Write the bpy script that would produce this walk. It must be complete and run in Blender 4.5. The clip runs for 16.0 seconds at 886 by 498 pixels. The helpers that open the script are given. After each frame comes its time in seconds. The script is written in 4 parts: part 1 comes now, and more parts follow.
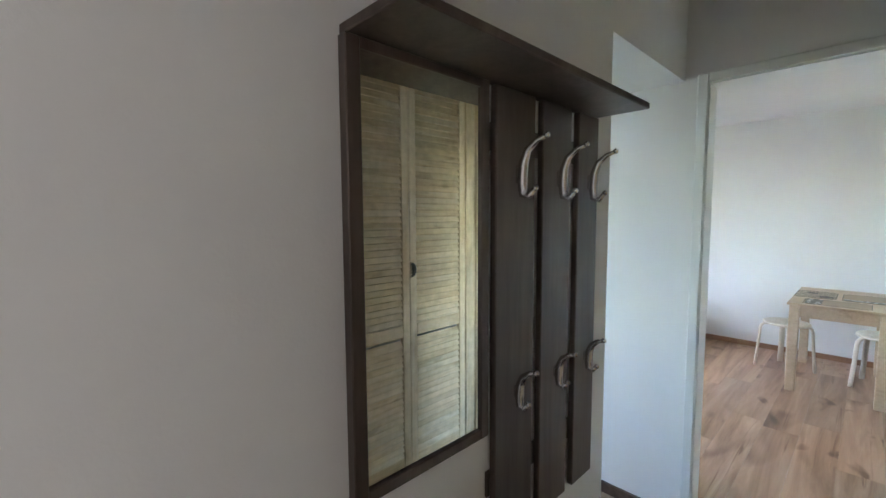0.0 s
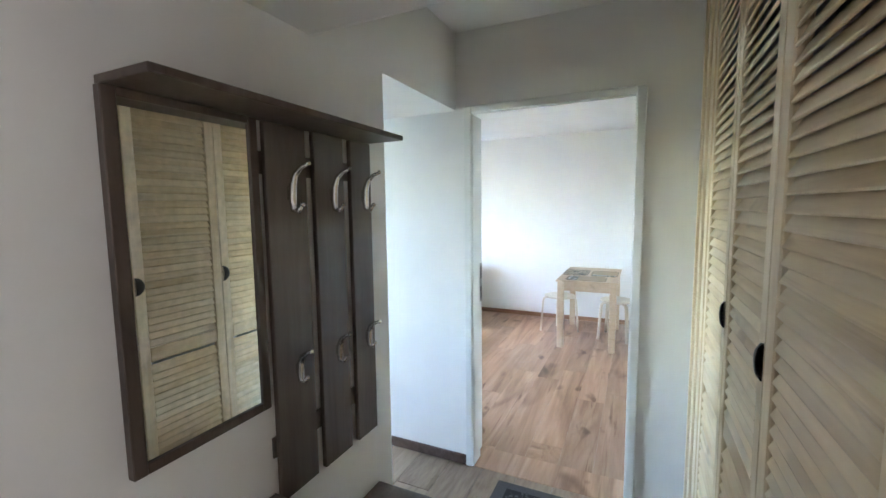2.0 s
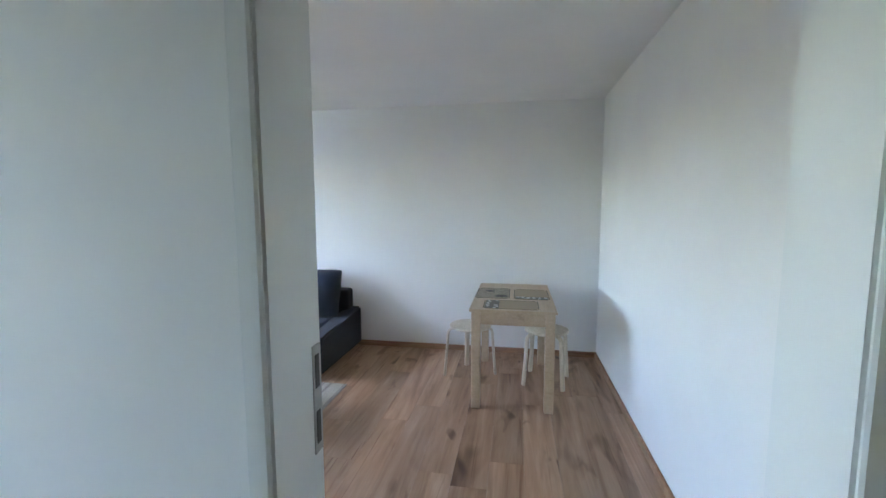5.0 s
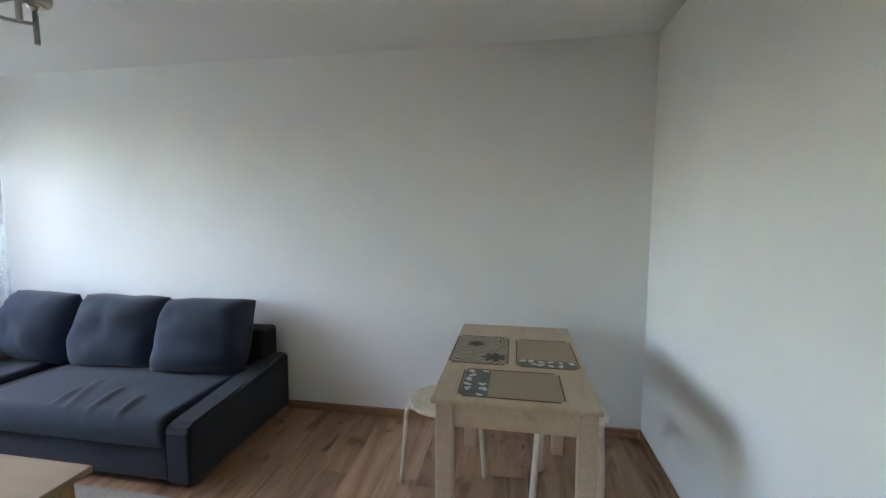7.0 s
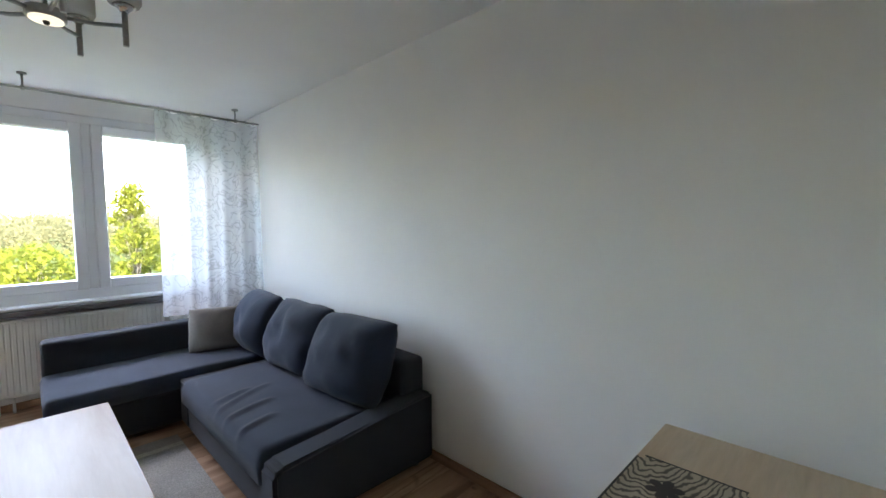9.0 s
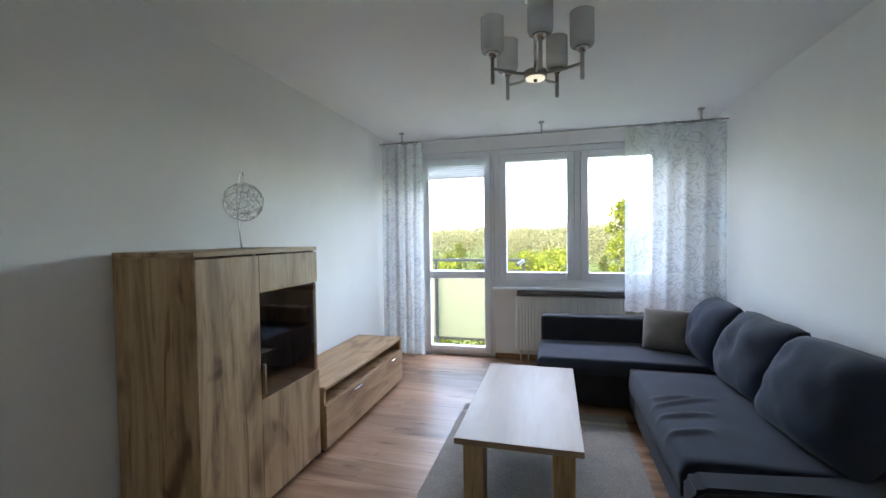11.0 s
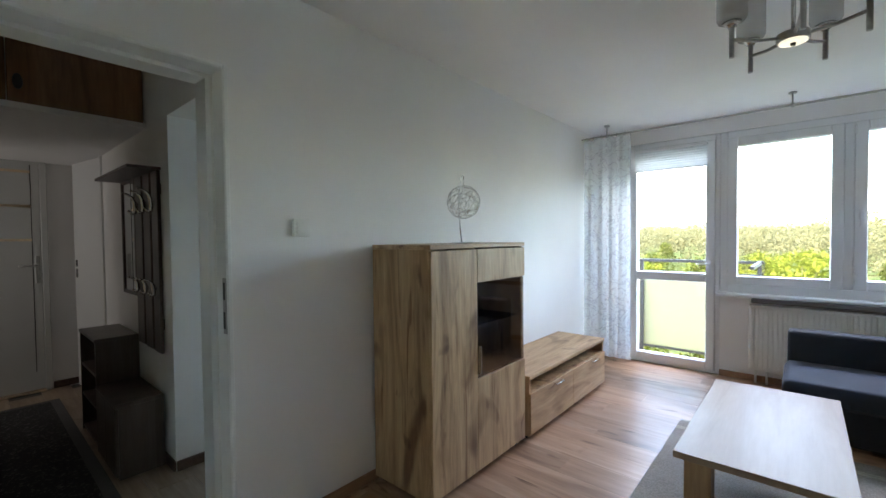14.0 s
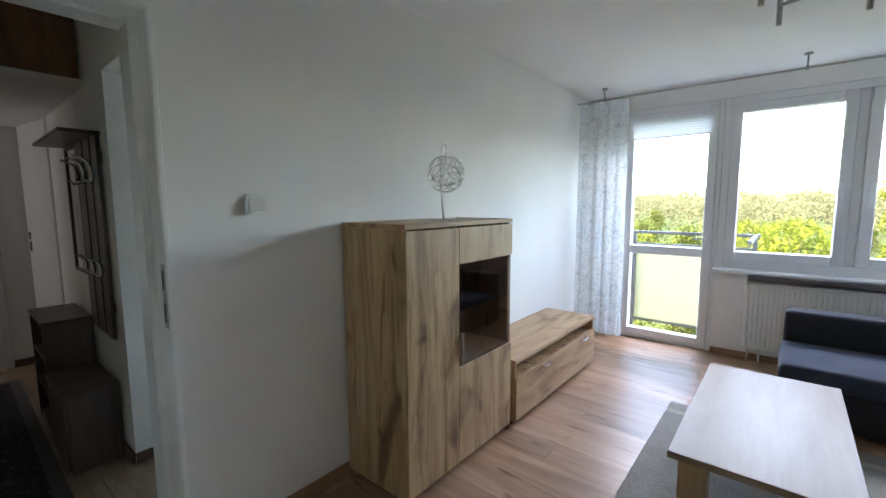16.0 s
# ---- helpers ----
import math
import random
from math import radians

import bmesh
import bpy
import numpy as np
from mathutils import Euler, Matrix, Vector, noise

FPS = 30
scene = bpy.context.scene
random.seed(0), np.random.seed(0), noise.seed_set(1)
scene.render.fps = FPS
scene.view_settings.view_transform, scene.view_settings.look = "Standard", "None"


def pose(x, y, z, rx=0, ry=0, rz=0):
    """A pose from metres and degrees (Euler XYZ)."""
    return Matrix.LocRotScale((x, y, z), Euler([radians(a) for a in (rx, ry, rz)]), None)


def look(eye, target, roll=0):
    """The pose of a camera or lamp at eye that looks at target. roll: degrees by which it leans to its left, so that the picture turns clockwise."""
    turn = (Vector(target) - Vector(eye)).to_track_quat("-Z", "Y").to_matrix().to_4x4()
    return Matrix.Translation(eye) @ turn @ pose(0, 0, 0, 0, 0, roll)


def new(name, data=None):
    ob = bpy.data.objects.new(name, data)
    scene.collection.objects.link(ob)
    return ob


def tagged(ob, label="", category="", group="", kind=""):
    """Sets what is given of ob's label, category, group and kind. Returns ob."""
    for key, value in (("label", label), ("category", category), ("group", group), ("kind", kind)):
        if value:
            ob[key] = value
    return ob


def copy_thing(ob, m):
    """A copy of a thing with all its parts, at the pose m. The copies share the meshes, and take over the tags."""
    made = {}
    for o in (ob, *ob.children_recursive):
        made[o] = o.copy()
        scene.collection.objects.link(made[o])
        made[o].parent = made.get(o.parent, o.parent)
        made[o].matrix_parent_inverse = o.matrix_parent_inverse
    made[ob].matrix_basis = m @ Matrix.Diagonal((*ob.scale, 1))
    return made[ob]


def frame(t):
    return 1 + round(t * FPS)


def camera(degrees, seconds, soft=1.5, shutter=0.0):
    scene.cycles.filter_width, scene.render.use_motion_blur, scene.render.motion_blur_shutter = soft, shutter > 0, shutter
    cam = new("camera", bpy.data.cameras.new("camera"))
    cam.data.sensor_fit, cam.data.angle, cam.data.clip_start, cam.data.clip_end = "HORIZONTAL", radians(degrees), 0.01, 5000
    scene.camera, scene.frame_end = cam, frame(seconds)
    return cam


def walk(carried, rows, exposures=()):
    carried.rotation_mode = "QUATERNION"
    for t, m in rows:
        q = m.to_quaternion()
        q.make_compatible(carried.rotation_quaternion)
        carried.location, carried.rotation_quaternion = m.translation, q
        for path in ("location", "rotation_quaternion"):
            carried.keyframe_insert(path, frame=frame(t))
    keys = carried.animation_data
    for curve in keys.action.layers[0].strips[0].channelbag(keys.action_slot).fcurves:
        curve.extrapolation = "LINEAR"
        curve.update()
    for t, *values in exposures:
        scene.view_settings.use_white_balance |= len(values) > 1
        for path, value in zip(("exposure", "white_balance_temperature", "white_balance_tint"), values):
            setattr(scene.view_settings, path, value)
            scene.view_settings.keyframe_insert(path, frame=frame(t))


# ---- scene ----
cam = camera(93.6, 16.0)
PATH = [
    (0, (-0.003, -2.263, 1.459), (-1.431, -0.873, 1.295), -0.3),
    (0.5, (0.091, -2.315, 1.48), (-1.148, -0.754, 1.304), -0.5),
    (1, (0.201, -2.353, 1.505), (-0.839, -0.655, 1.322), -0.6),
    (1.5, (0.287, -2.375, 1.501), (-0.651, -0.619, 1.313), -0.7),
    (2, (0.32, -2.356, 1.504), (-0.524, -0.554, 1.307), -0.7),
    (2.5, (0.317, -2.346, 1.511), (-0.475, -0.52, 1.313), -0.8),
    (3, (0.219, -2.226, 1.48), (-0.541, -0.387, 1.281), -0.9),
    (3.5, (0.1, -1.941, 1.468), (-0.487, -0.04, 1.26), -0.7),
    (4, (0.02, -1.546, 1.472), (-0.407, 0.397, 1.263), -1.2),
    (6.3, (-0.225, 0.113, 1.419), (-0.552, 2.076, 1.223), 0.1),
    (6.5, (-0.195, 0.254, 1.429), (-0.528, 2.216, 1.23), 0.2),
    (7, (-0.151, 0.635, 1.424), (-0.489, 2.597, 1.235), 0.1),
    (7.5, (-0.111, 0.949, 1.395), (-0.562, 2.892, 1.247), -0.8),
    (8, (-0.12, 1.288, 1.408), (-0.761, 3.176, 1.25), -0.0),
    (8.5, (-0.03, 1.518, 1.406), (-1.052, 3.231, 1.26), -0.3),
    (9, (-0.032, 1.652, 1.394), (-1.434, 3.072, 1.265), -0.5),
    (9.5, (-0.068, 1.761, 1.373), (-1.816, 2.727, 1.272), -0.8),
    (10, (-0.051, 1.834, 1.342), (-2.021, 2.172, 1.267), -1.1),
    (10.2, (-0.027, 1.836, 1.338), (-2.023, 1.949, 1.271), -1.0),
    (12.3, (0.131, 1.798, 1.34), (-1.594, 0.788, 1.287), -0.8),
    (12.5, (0.14, 1.797, 1.336), (-1.55, 0.729, 1.287), -0.7),
    (13, (0.164, 1.782, 1.329), (-1.442, 0.59, 1.281), -0.7),
    (13.5, (0.167, 1.786, 1.327), (-1.377, 0.516, 1.276), -0.6),
    (14, (0.173, 1.78, 1.325), (-1.339, 0.472, 1.272), -0.6),
    (14.5, (0.17, 1.786, 1.324), (-1.314, 0.447, 1.265), -0.5),
    (15, (0.16, 1.788, 1.333), (-1.307, 0.431, 1.254), -0.5),
    (15.5, (0.086, 1.767, 1.352), (-1.366, 0.397, 1.238), -0.5),
    (16, (-0.042, 1.679, 1.379), (-1.571, 0.408, 1.162), -0.3),
]
walk(cam, [(t, look(eye, target, roll)) for t, eye, target, roll in PATH], exposures=[
    (0, 6.05, 6350, 8), (0.6, 6.45, 6350, 8), (2.5, 6.6, 6200, 8), (3.3, 6.55, 6250, 9), (4.2, 6.05, 5900, 10), (6.3, 4.7, 6700, 8), (7.1, 5.0, 6800, 9), (8, 5.15, 6950, 10), (9.5, 4.4, 6700, 8), (10.2, 4.3, 6600, 8), (12.3, 4.4, 6700, 7), (16, 4.6, 6650, 8)])

# ---- light ----
world = bpy.data.worlds.new("sky")
scene.world = world
world.use_nodes = True
wt = world.node_tree
sky = wt.nodes.new("ShaderNodeTexSky")
sky.sky_type, sky.sun_disc = "NISHITA", False
sky.sun_elevation, sky.sun_rotation = radians(48), radians(125)
wt.links.new(sky.outputs[0], wt.nodes["Background"].inputs[0])
wt.nodes["Background"].inputs[1].default_value = 0.15
sun = new("sun", bpy.data.lights.new("sun", "SUN"))
sun.data.energy, sun.data.angle, sun.data.color = 2.0, radians(0.5), (1.0, 0.95, 0.88)
sun.matrix_world = look((9, -6, 12), (0, 0, 0))


def area_lamp(name, eye, target, w, h, power, color):
    ob = new(name, bpy.data.lights.new(name, "AREA"))
    ob.data.shape, ob.data.size, ob.data.size_y = "RECTANGLE", w, h
    ob.data.energy, ob.data.color = power, color
    ob.matrix_world = look(eye, target)


# daylight in the opening of the kitchen window beyond the passage
area_lamp("kitchen_window_light", (-3.66, -1.45, 1.5), (-2.0, -1.1, 1.2), 1.0, 1.05, 0.1, (0.76, 0.87, 1.0))

# lamp added for daylight from an unseen side room, assumed opposite the white door
area_lamp("side_room_light", (1.26, -2.95, 1.3), (0.0, -2.9, 1.2), 0.6, 1.5, 0.17, (1.0, 0.95, 0.97))
# area lamp added outside, above the living-room window's head, to boost the sky light
area_lamp("window_sky_light", (-6.2, 1.6, 3.0), (-2.0, 1.6, 1.0), 3.2, 0.8, 9, (1.0, 0.91, 0.95))


# ---- materials ----
def nodes_of(name, rough, metal=0.0):
    m = bpy.data.materials.new(name)
    m.use_nodes = True
    nt = m.node_tree
    b = nt.nodes["Principled BSDF"]
    b.inputs["Roughness"].default_value, b.inputs["Metallic"].default_value = rough, metal
    return m, nt, b


def coords(nt, scale, kind="Object"):
    tc, mp = nt.nodes.new("ShaderNodeTexCoord"), nt.nodes.new("ShaderNodeMapping")
    mp.inputs["Scale"].default_value = scale
    nt.links.new(tc.outputs[kind], mp.inputs[0])
    return mp


def noise_of(nt, vec, scale, detail=4.0, rough=0.55, distort=0.0):
    n = nt.nodes.new("ShaderNodeTexNoise")
    n.inputs["Scale"].default_value, n.inputs["Detail"].default_value = scale, detail
    n.inputs["Roughness"].default_value, n.inputs["Distortion"].default_value = rough, distort
    nt.links.new(vec, n.inputs["Vector"])
    return n


def ramp(nt, fac, stops):
    r = nt.nodes.new("ShaderNodeValToRGB")
    while len(r.color_ramp.elements) < len(stops):
        r.color_ramp.elements.new(0.5)
    for e, (p, c) in zip(r.color_ramp.elements, stops):
        e.position, e.color = p, (*c, 1)
    nt.links.new(fac, r.inputs[0])
    return r


def mixc(nt, fac, a, b, mode="MIX"):
    m = nt.nodes.new("ShaderNodeMix")
    m.data_type, m.blend_type = "RGBA", mode
    for sock, v in ((m.inputs[0], fac), (m.inputs[6], a), (m.inputs[7], b)):
        if hasattr(v, "links"):
            nt.links.new(v, sock)
        elif isinstance(v, tuple):
            sock.default_value = (*v, 1)
        else:
            sock.default_value = v
    return m.outputs[2]


def bump(nt, b, height, strength, dist=0.01):
    n = nt.nodes.new("ShaderNodeBump")
    n.inputs["Strength"].default_value, n.inputs["Distance"].default_value = strength, dist
    nt.links.new(height, n.inputs["Height"])
    nt.links.new(n.outputs[0], b.inputs["Normal"])


def paint(name, c, rough=0.75, vary=0.05, bumpy=0.15):
    m, nt, b = nodes_of(name, rough)
    mp = coords(nt, (1, 1, 1))
    big, fine = noise_of(nt, mp.outputs[0], 1.7, 5), noise_of(nt, mp.outputs[0], 140, 3)
    r = ramp(nt, big.outputs[0], [(0.3, tuple(x * (1 - vary) for x in c)), (0.7, c)])
    nt.links.new(r.outputs[0], b.inputs["Base Color"])
    bump(nt, b, fine.outputs[0], bumpy, 0.002)
    return m


def wood(name, dark, mid, light, axis, rough=0.4, knots=0.6, random_tone=0.0, dens=1.0, streak=0.8):
    """Grain that runs along axis (0, 1 or 2), with knots and cracks."""
    m, nt, b = nodes_of(name, rough)
    s = [9.0 * dens] * 3
    s[axis] = 0.9 * dens
    mp = coords(nt, s)
    vec = mp.outputs[0]
    tone = None
    if random_tone:
        info, add = nt.nodes.new("ShaderNodeObjectInfo"), nt.nodes.new("ShaderNodeVectorMath")
        add.operation = "MULTIPLY_ADD"
        nt.links.new(info.outputs["Random"], add.inputs[0])
        add.inputs[1].default_value = (37.0, 53.0, 71.0)
        nt.links.new(vec, add.inputs[2])
        vec, tone = add.outputs[0], info.outputs["Random"]
    g = noise_of(nt, vec, 1.0, 6, 0.62, 1.2)
    fine = noise_of(nt, vec, 7.0, 3, 0.6)
    col = ramp(nt, g.outputs[0], [(0.3, dark), (0.48, mid), (0.7, light)]).outputs[0]
    fr = ramp(nt, fine.outputs[0], [(0.3, (0.78, 0.76, 0.72)), (0.7, (1.06, 1.06, 1.06))])
    col = mixc(nt, streak, col, fr.outputs[0], "MULTIPLY")
    if knots:
        mk = nt.nodes.new("ShaderNodeMapping")
        k = [0.55] * 3
        k[axis] = 2.4
        mk.inputs["Scale"].default_value = k
        nt.links.new(vec, mk.inputs[0])
        v = noise_of(nt, mk.outputs[0], 0.9, 2, 0.5, 0.7)
        kr = ramp(nt, v.outputs[0], [(0.6, (1, 1, 1)), (0.72, (0.36, 0.27, 0.2))])
        col = mixc(nt, knots, col, kr.outputs[0], "MULTIPLY")
    if knots:
        ms = nt.nodes.new("ShaderNodeMapping")
        k = [1.1] * 3
        k[axis] = 4.5
        ms.inputs["Scale"].default_value = k
        nt.links.new(vec, ms.inputs[0])
        v = noise_of(nt, ms.outputs[0], 1.0, 2, 0.5, 0.4)
        kr = ramp(nt, v.outputs[0], [(0.64, (1, 1, 1)), (0.73, (0.3, 0.21, 0.15))])
        col = mixc(nt, min(1.0, knots * 1.1), col, kr.outputs[0], "MULTIPLY")
        mc = nt.nodes.new("ShaderNodeMapping")
        k = [3.0] * 3
        k[axis] = 1.4
        mc.inputs["Scale"].default_value = k
        nt.links.new(vec, mc.inputs[0])
        v = noise_of(nt, mc.outputs[0], 1.0, 3, 0.6, 0.8)
        kr = ramp(nt, v.outputs[0], [(0.62, (1, 1, 1)), (0.7, (0.55, 0.44, 0.35))])
        col = mixc(nt, knots, col, kr.outputs[0], "MULTIPLY")
    if tone is not None:
        tr = ramp(nt, tone, [(0.0, (1 - random_tone,) * 3), (1.0, (1 + random_tone * 0.4,) * 3)])
        col = mixc(nt, 1.0, col, tr.outputs[0], "MULTIPLY")
    nt.links.new(col, b.inputs["Base Color"])
    bump(nt, b, fine.outputs[0], 0.15 * streak, 0.002)
    return m


def fabric(name, c, scale=380, rough=0.95):
    m, nt, b = nodes_of(name, rough)
    mp = coords(nt, (1, 1, 1))
    n, big = noise_of(nt, mp.outputs[0], scale, 2), noise_of(nt, mp.outputs[0], 5, 4)
    a = ramp(nt, n.outputs[0], [(0.3, tuple(x * 0.72 for x in c)), (0.7, tuple(x * 1.25 for x in c))])
    g = ramp(nt, big.outputs[0], [(0.3, (0.86,) * 3), (0.7, (1.08,) * 3)])
    nt.links.new(mixc(nt, 1.0, a.outputs[0], g.outputs[0], "MULTIPLY"), b.inputs["Base Color"])
    b.inputs["Sheen Weight"].default_value = 0.1
    bump(nt, b, n.outputs[0], 0.3, 0.002)
    return m


def metal(name, c, rough):
    m, nt, b = nodes_of(name, rough, 1.0)
    n = noise_of(nt, coords(nt, (1, 1, 1)).outputs[0], 60, 3)
    r = ramp(nt, n.outputs[0], [(0.3, tuple(x * 0.85 for x in c)), (0.7, c)])
    nt.links.new(r.outputs[0], b.inputs["Base Color"])
    return m


def glass(name, tint=(1, 1, 1), gloss=0.02, see=0.975):
    m = bpy.data.materials.new(name)
    m.use_nodes = True
    nt = m.node_tree
    tr, gl, mix = (nt.nodes.new(k) for k in ("ShaderNodeBsdfTransparent", "ShaderNodeBsdfGlossy", "ShaderNodeMixShader"))
    tr.inputs[0].default_value = (*tint, 1)
    gl.inputs["Roughness"].default_value = gloss
    mix.inputs[0].default_value = 1 - see
    nt.links.new(tr.outputs[0], mix.inputs[1])
    nt.links.new(gl.outputs[0], mix.inputs[2])
    nt.links.new(mix.outputs[0], nt.nodes["Material Output"].inputs[0])
    return m


def sheer(name, c, cover, figured, through_light=0.5):
    """Thin cloth that lets light through, with a woven figure."""
    m = bpy.data.materials.new(name)
    m.use_nodes = True
    nt = m.node_tree
    tr, tl, df = (nt.nodes.new(k) for k in ("ShaderNodeBsdfTransparent", "ShaderNodeBsdfTranslucent", "ShaderNodeBsdfDiffuse"))
    m1, m2 = nt.nodes.new("ShaderNodeMixShader"), nt.nodes.new("ShaderNodeMixShader")
    mp = coords(nt, (1, 1, 1))
    n = noise_of(nt, mp.outputs[0], 7, 2, 0.5, 2.0)
    line = ramp(nt, n.outputs[0], [(0.44, c), (0.5, tuple(x * (1 - figured) for x in c)), (0.56, c)])
    for s in (tl, df):
        nt.links.new(line.outputs[0], s.inputs[0])
    cov = ramp(nt, n.outputs[0], [(0.44, (cover,) * 3), (0.5, (min(1, cover + 0.22),) * 3), (0.56, (cover,) * 3)])
    m1.inputs[0].default_value = through_light
    nt.links.new(df.outputs[0], m1.inputs[1])
    nt.links.new(tl.outputs[0], m1.inputs[2])
    if figured:
        nt.links.new(cov.outputs[0], m2.inputs[0])
    else:
        m2.inputs[0].default_value = cover
    nt.links.new(tr.outputs[0], m2.inputs[1])
    nt.links.new(m1.outputs[0], m2.inputs[2])
    nt.links.new(m2.outputs[0], nt.nodes["Material Output"].inputs[0])
    return m


def leafy(name, a, b_):
    m = bpy.data.materials.new(name)
    m.use_nodes = True
    nt = m.node_tree
    g = nt.nodes.new("ShaderNodeNewGeometry")
    r = ramp(nt, g.outputs["Random Per Island"], [(0.0, a), (1.0, b_)])
    df, tl, mix = nt.nodes.new("ShaderNodeBsdfDiffuse"), nt.nodes.new("ShaderNodeBsdfTranslucent"), nt.nodes.new("ShaderNodeMixShader")
    for n in (df, tl):
        nt.links.new(r.outputs[0], n.inputs[0])
    mix.inputs[0].default_value = 0.45
    nt.links.new(df.outputs[0], mix.inputs[1])
    nt.links.new(tl.outputs[0], mix.inputs[2])
    nt.links.new(mix.outputs[0], nt.nodes["Material Output"].inputs[0])
    return m


def patterned(name, base, spot, scale, lo, hi, rough=0.7, distort=0.0):
    m, nt, b = nodes_of(name, rough)
    n = noise_of(nt, coords(nt, (1, 1, 1)).outputs[0], scale, 3, 0.6, distort)
    r = ramp(nt, n.outputs[0], [(lo, base), (hi, spot)])
    nt.links.new(r.outputs[0], b.inputs["Base Color"])
    bump(nt, b, n.outputs[0], 0.2, 0.003)
    return m


M_WALL = paint("white_wall_paint", (0.86, 0.845, 0.825))
M_CEIL = paint("white_ceiling_paint", (0.86, 0.845, 0.83), 0.85)
M_GLOSS = paint("white_gloss_paint", (0.80, 0.80, 0.78), 0.28, 0.03, 0.05)
M_PVC = paint("white_window_plastic", (0.82, 0.82, 0.83), 0.3, 0.02, 0.0)
M_DOORGREY = paint("pale_grey_door_laminate", (0.55, 0.55, 0.53), 0.4, 0.05, 0.03)
M_PLANK = wood("oak_laminate_floor", (0.27, 0.15, 0.085), (0.43, 0.26, 0.16), (0.55, 0.37, 0.25), 1, 0.34, 0.8, 0.24, 0.8, streak=0.55)
M_BASE = wood("brown_skirting", (0.24, 0.13, 0.07), (0.34, 0.19, 0.11), (0.4, 0.25, 0.15), 0, 0.45, 0)
M_DARKBASE = wood("dark_skirting", (0.06, 0.035, 0.025), (0.1, 0.06, 0.045), (0.14, 0.09, 0.065), 1, 0.45, 0)
M_TILE = wood("wood_look_tile", (0.22, 0.15, 0.1), (0.33, 0.24, 0.165), (0.42, 0.32, 0.225), 1, 0.35, 0.3, 0.2)
M_GROUT = paint("grey_grout", (0.16, 0.15, 0.14), 0.9, 0.2)
M_OAKV = wood("rustic_oak_upright", (0.24, 0.135, 0.062), (0.5, 0.325, 0.17), (0.6, 0.42, 0.24), 2, 0.45, 0.95)
M_OAKH = wood("rustic_oak_lengthwise", (0.28, 0.16, 0.075), (0.48, 0.31, 0.165), (0.58, 0.4, 0.23), 0, 0.45, 0.6)
M_SONOMA = wood("pale_oak_tabletop", (0.3, 0.21, 0.135), (0.34, 0.245, 0.16), (0.37, 0.27, 0.18), 0, 0.4, 0.05, streak=0.25)
M_SONOMA.node_tree.nodes["Principled BSDF"].inputs["Specular IOR Level"].default_value = 0.35
M_BIRCH = wood("pale_birch_table", (0.54, 0.4, 0.27), (0.59, 0.45, 0.31), (0.63, 0.49, 0.35), 1, 0.42, 0.1, streak=0.45)
M_STOOL = wood("white_birch_stool", (0.62, 0.53, 0.4), (0.7, 0.62, 0.5), (0.76, 0.69, 0.58), 2, 0.4, 0)
M_PINE = wood("lacquered_pine", (0.7, 0.53, 0.32), (0.81, 0.66, 0.44), (0.85, 0.73, 0.54), 2, 0.42, 0.2, streak=0.35)
M_PINEH = wood("lacquered_pine_slat", (0.68, 0.5, 0.29), (0.81, 0.65, 0.42), (0.85, 0.72, 0.52), 1, 0.42, 0.3, 0.1, streak=0.35)
M_WENGE = wood("dark_wenge_laminate", (0.058, 0.041, 0.032), (0.095, 0.069, 0.056), (0.135, 0.102, 0.085), 2, 0.38, 0)
M_TEAK = wood("brown_veneer_cupboard", (0.14, 0.065, 0.03), (0.22, 0.11, 0.05), (0.29, 0.16, 0.08), 2, 0.4, 0.2)
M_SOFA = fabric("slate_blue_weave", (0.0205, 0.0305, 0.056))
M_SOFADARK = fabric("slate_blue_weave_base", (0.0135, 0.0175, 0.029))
M_PILLOW = fabric("beige_linen", (0.21, 0.19, 0.17), 260)
M_RUG = fabric("grey_rug_pile", (0.3, 0.29, 0.27), 160)
M_RUGLIGHT = fabric("cream_rug_band", (0.44, 0.43, 0.38), 160)
M_MAT = patterned("dark_door_runner", (0.018, 0.017, 0.017), (0.11, 0.105, 0.1), 60, 0.56, 0.64, 0.95)
M_MATEDGE = fabric("grey_runner_edge", (0.07, 0.067, 0.066), 200)
M_CHROME = metal("brushed_chrome", (0.72, 0.72, 0.72), 0.22)
M_NICKEL = metal("satin_nickel", (0.45, 0.44, 0.42), 0.35)
M_BRASS = metal("polished_strip", (0.9, 0.72, 0.52), 0.32)
M_BLACK = paint("black_plastic", (0.02, 0.018, 0.016), 0.45, 0.1)
M_MIRROR = metal("mirror_silver", (0.9, 0.9, 0.88), 0.005)
M_GLASS = glass("window_glass")
M_SMOKE = glass("smoked_cabinet_glass", (0.66, 0.62, 0.58), 0.03, 0.9)
M_CURTAIN = sheer("white_figured_voile", (0.8, 0.83, 0.85), 0.5, 0.52, 0.58)
M_BLIND = sheer("white_pleated_blind", (0.8, 0.84, 0.86), 1.0, 0.0, 0.12)
M_SHADE = sheer("frosted_grey_glass", (0.7, 0.7, 0.69), 0.4, 0.0)
M_DISC = paint("glowing_glass_disc", (0.8, 0.78, 0.7), 0.3, 0.05, 0.0)
M_DISC.node_tree.nodes["Principled BSDF"].inputs["Emission Color"].default_value = (1.0, 0.9, 0.72, 1)
M_DISC.node_tree.nodes["Principled BSDF"].inputs["Emission Strength"].default_value = 0.045
M_SWITCH = paint("white_switch_plastic", (0.83, 0.82, 0.79), 0.3, 0.02, 0.0)
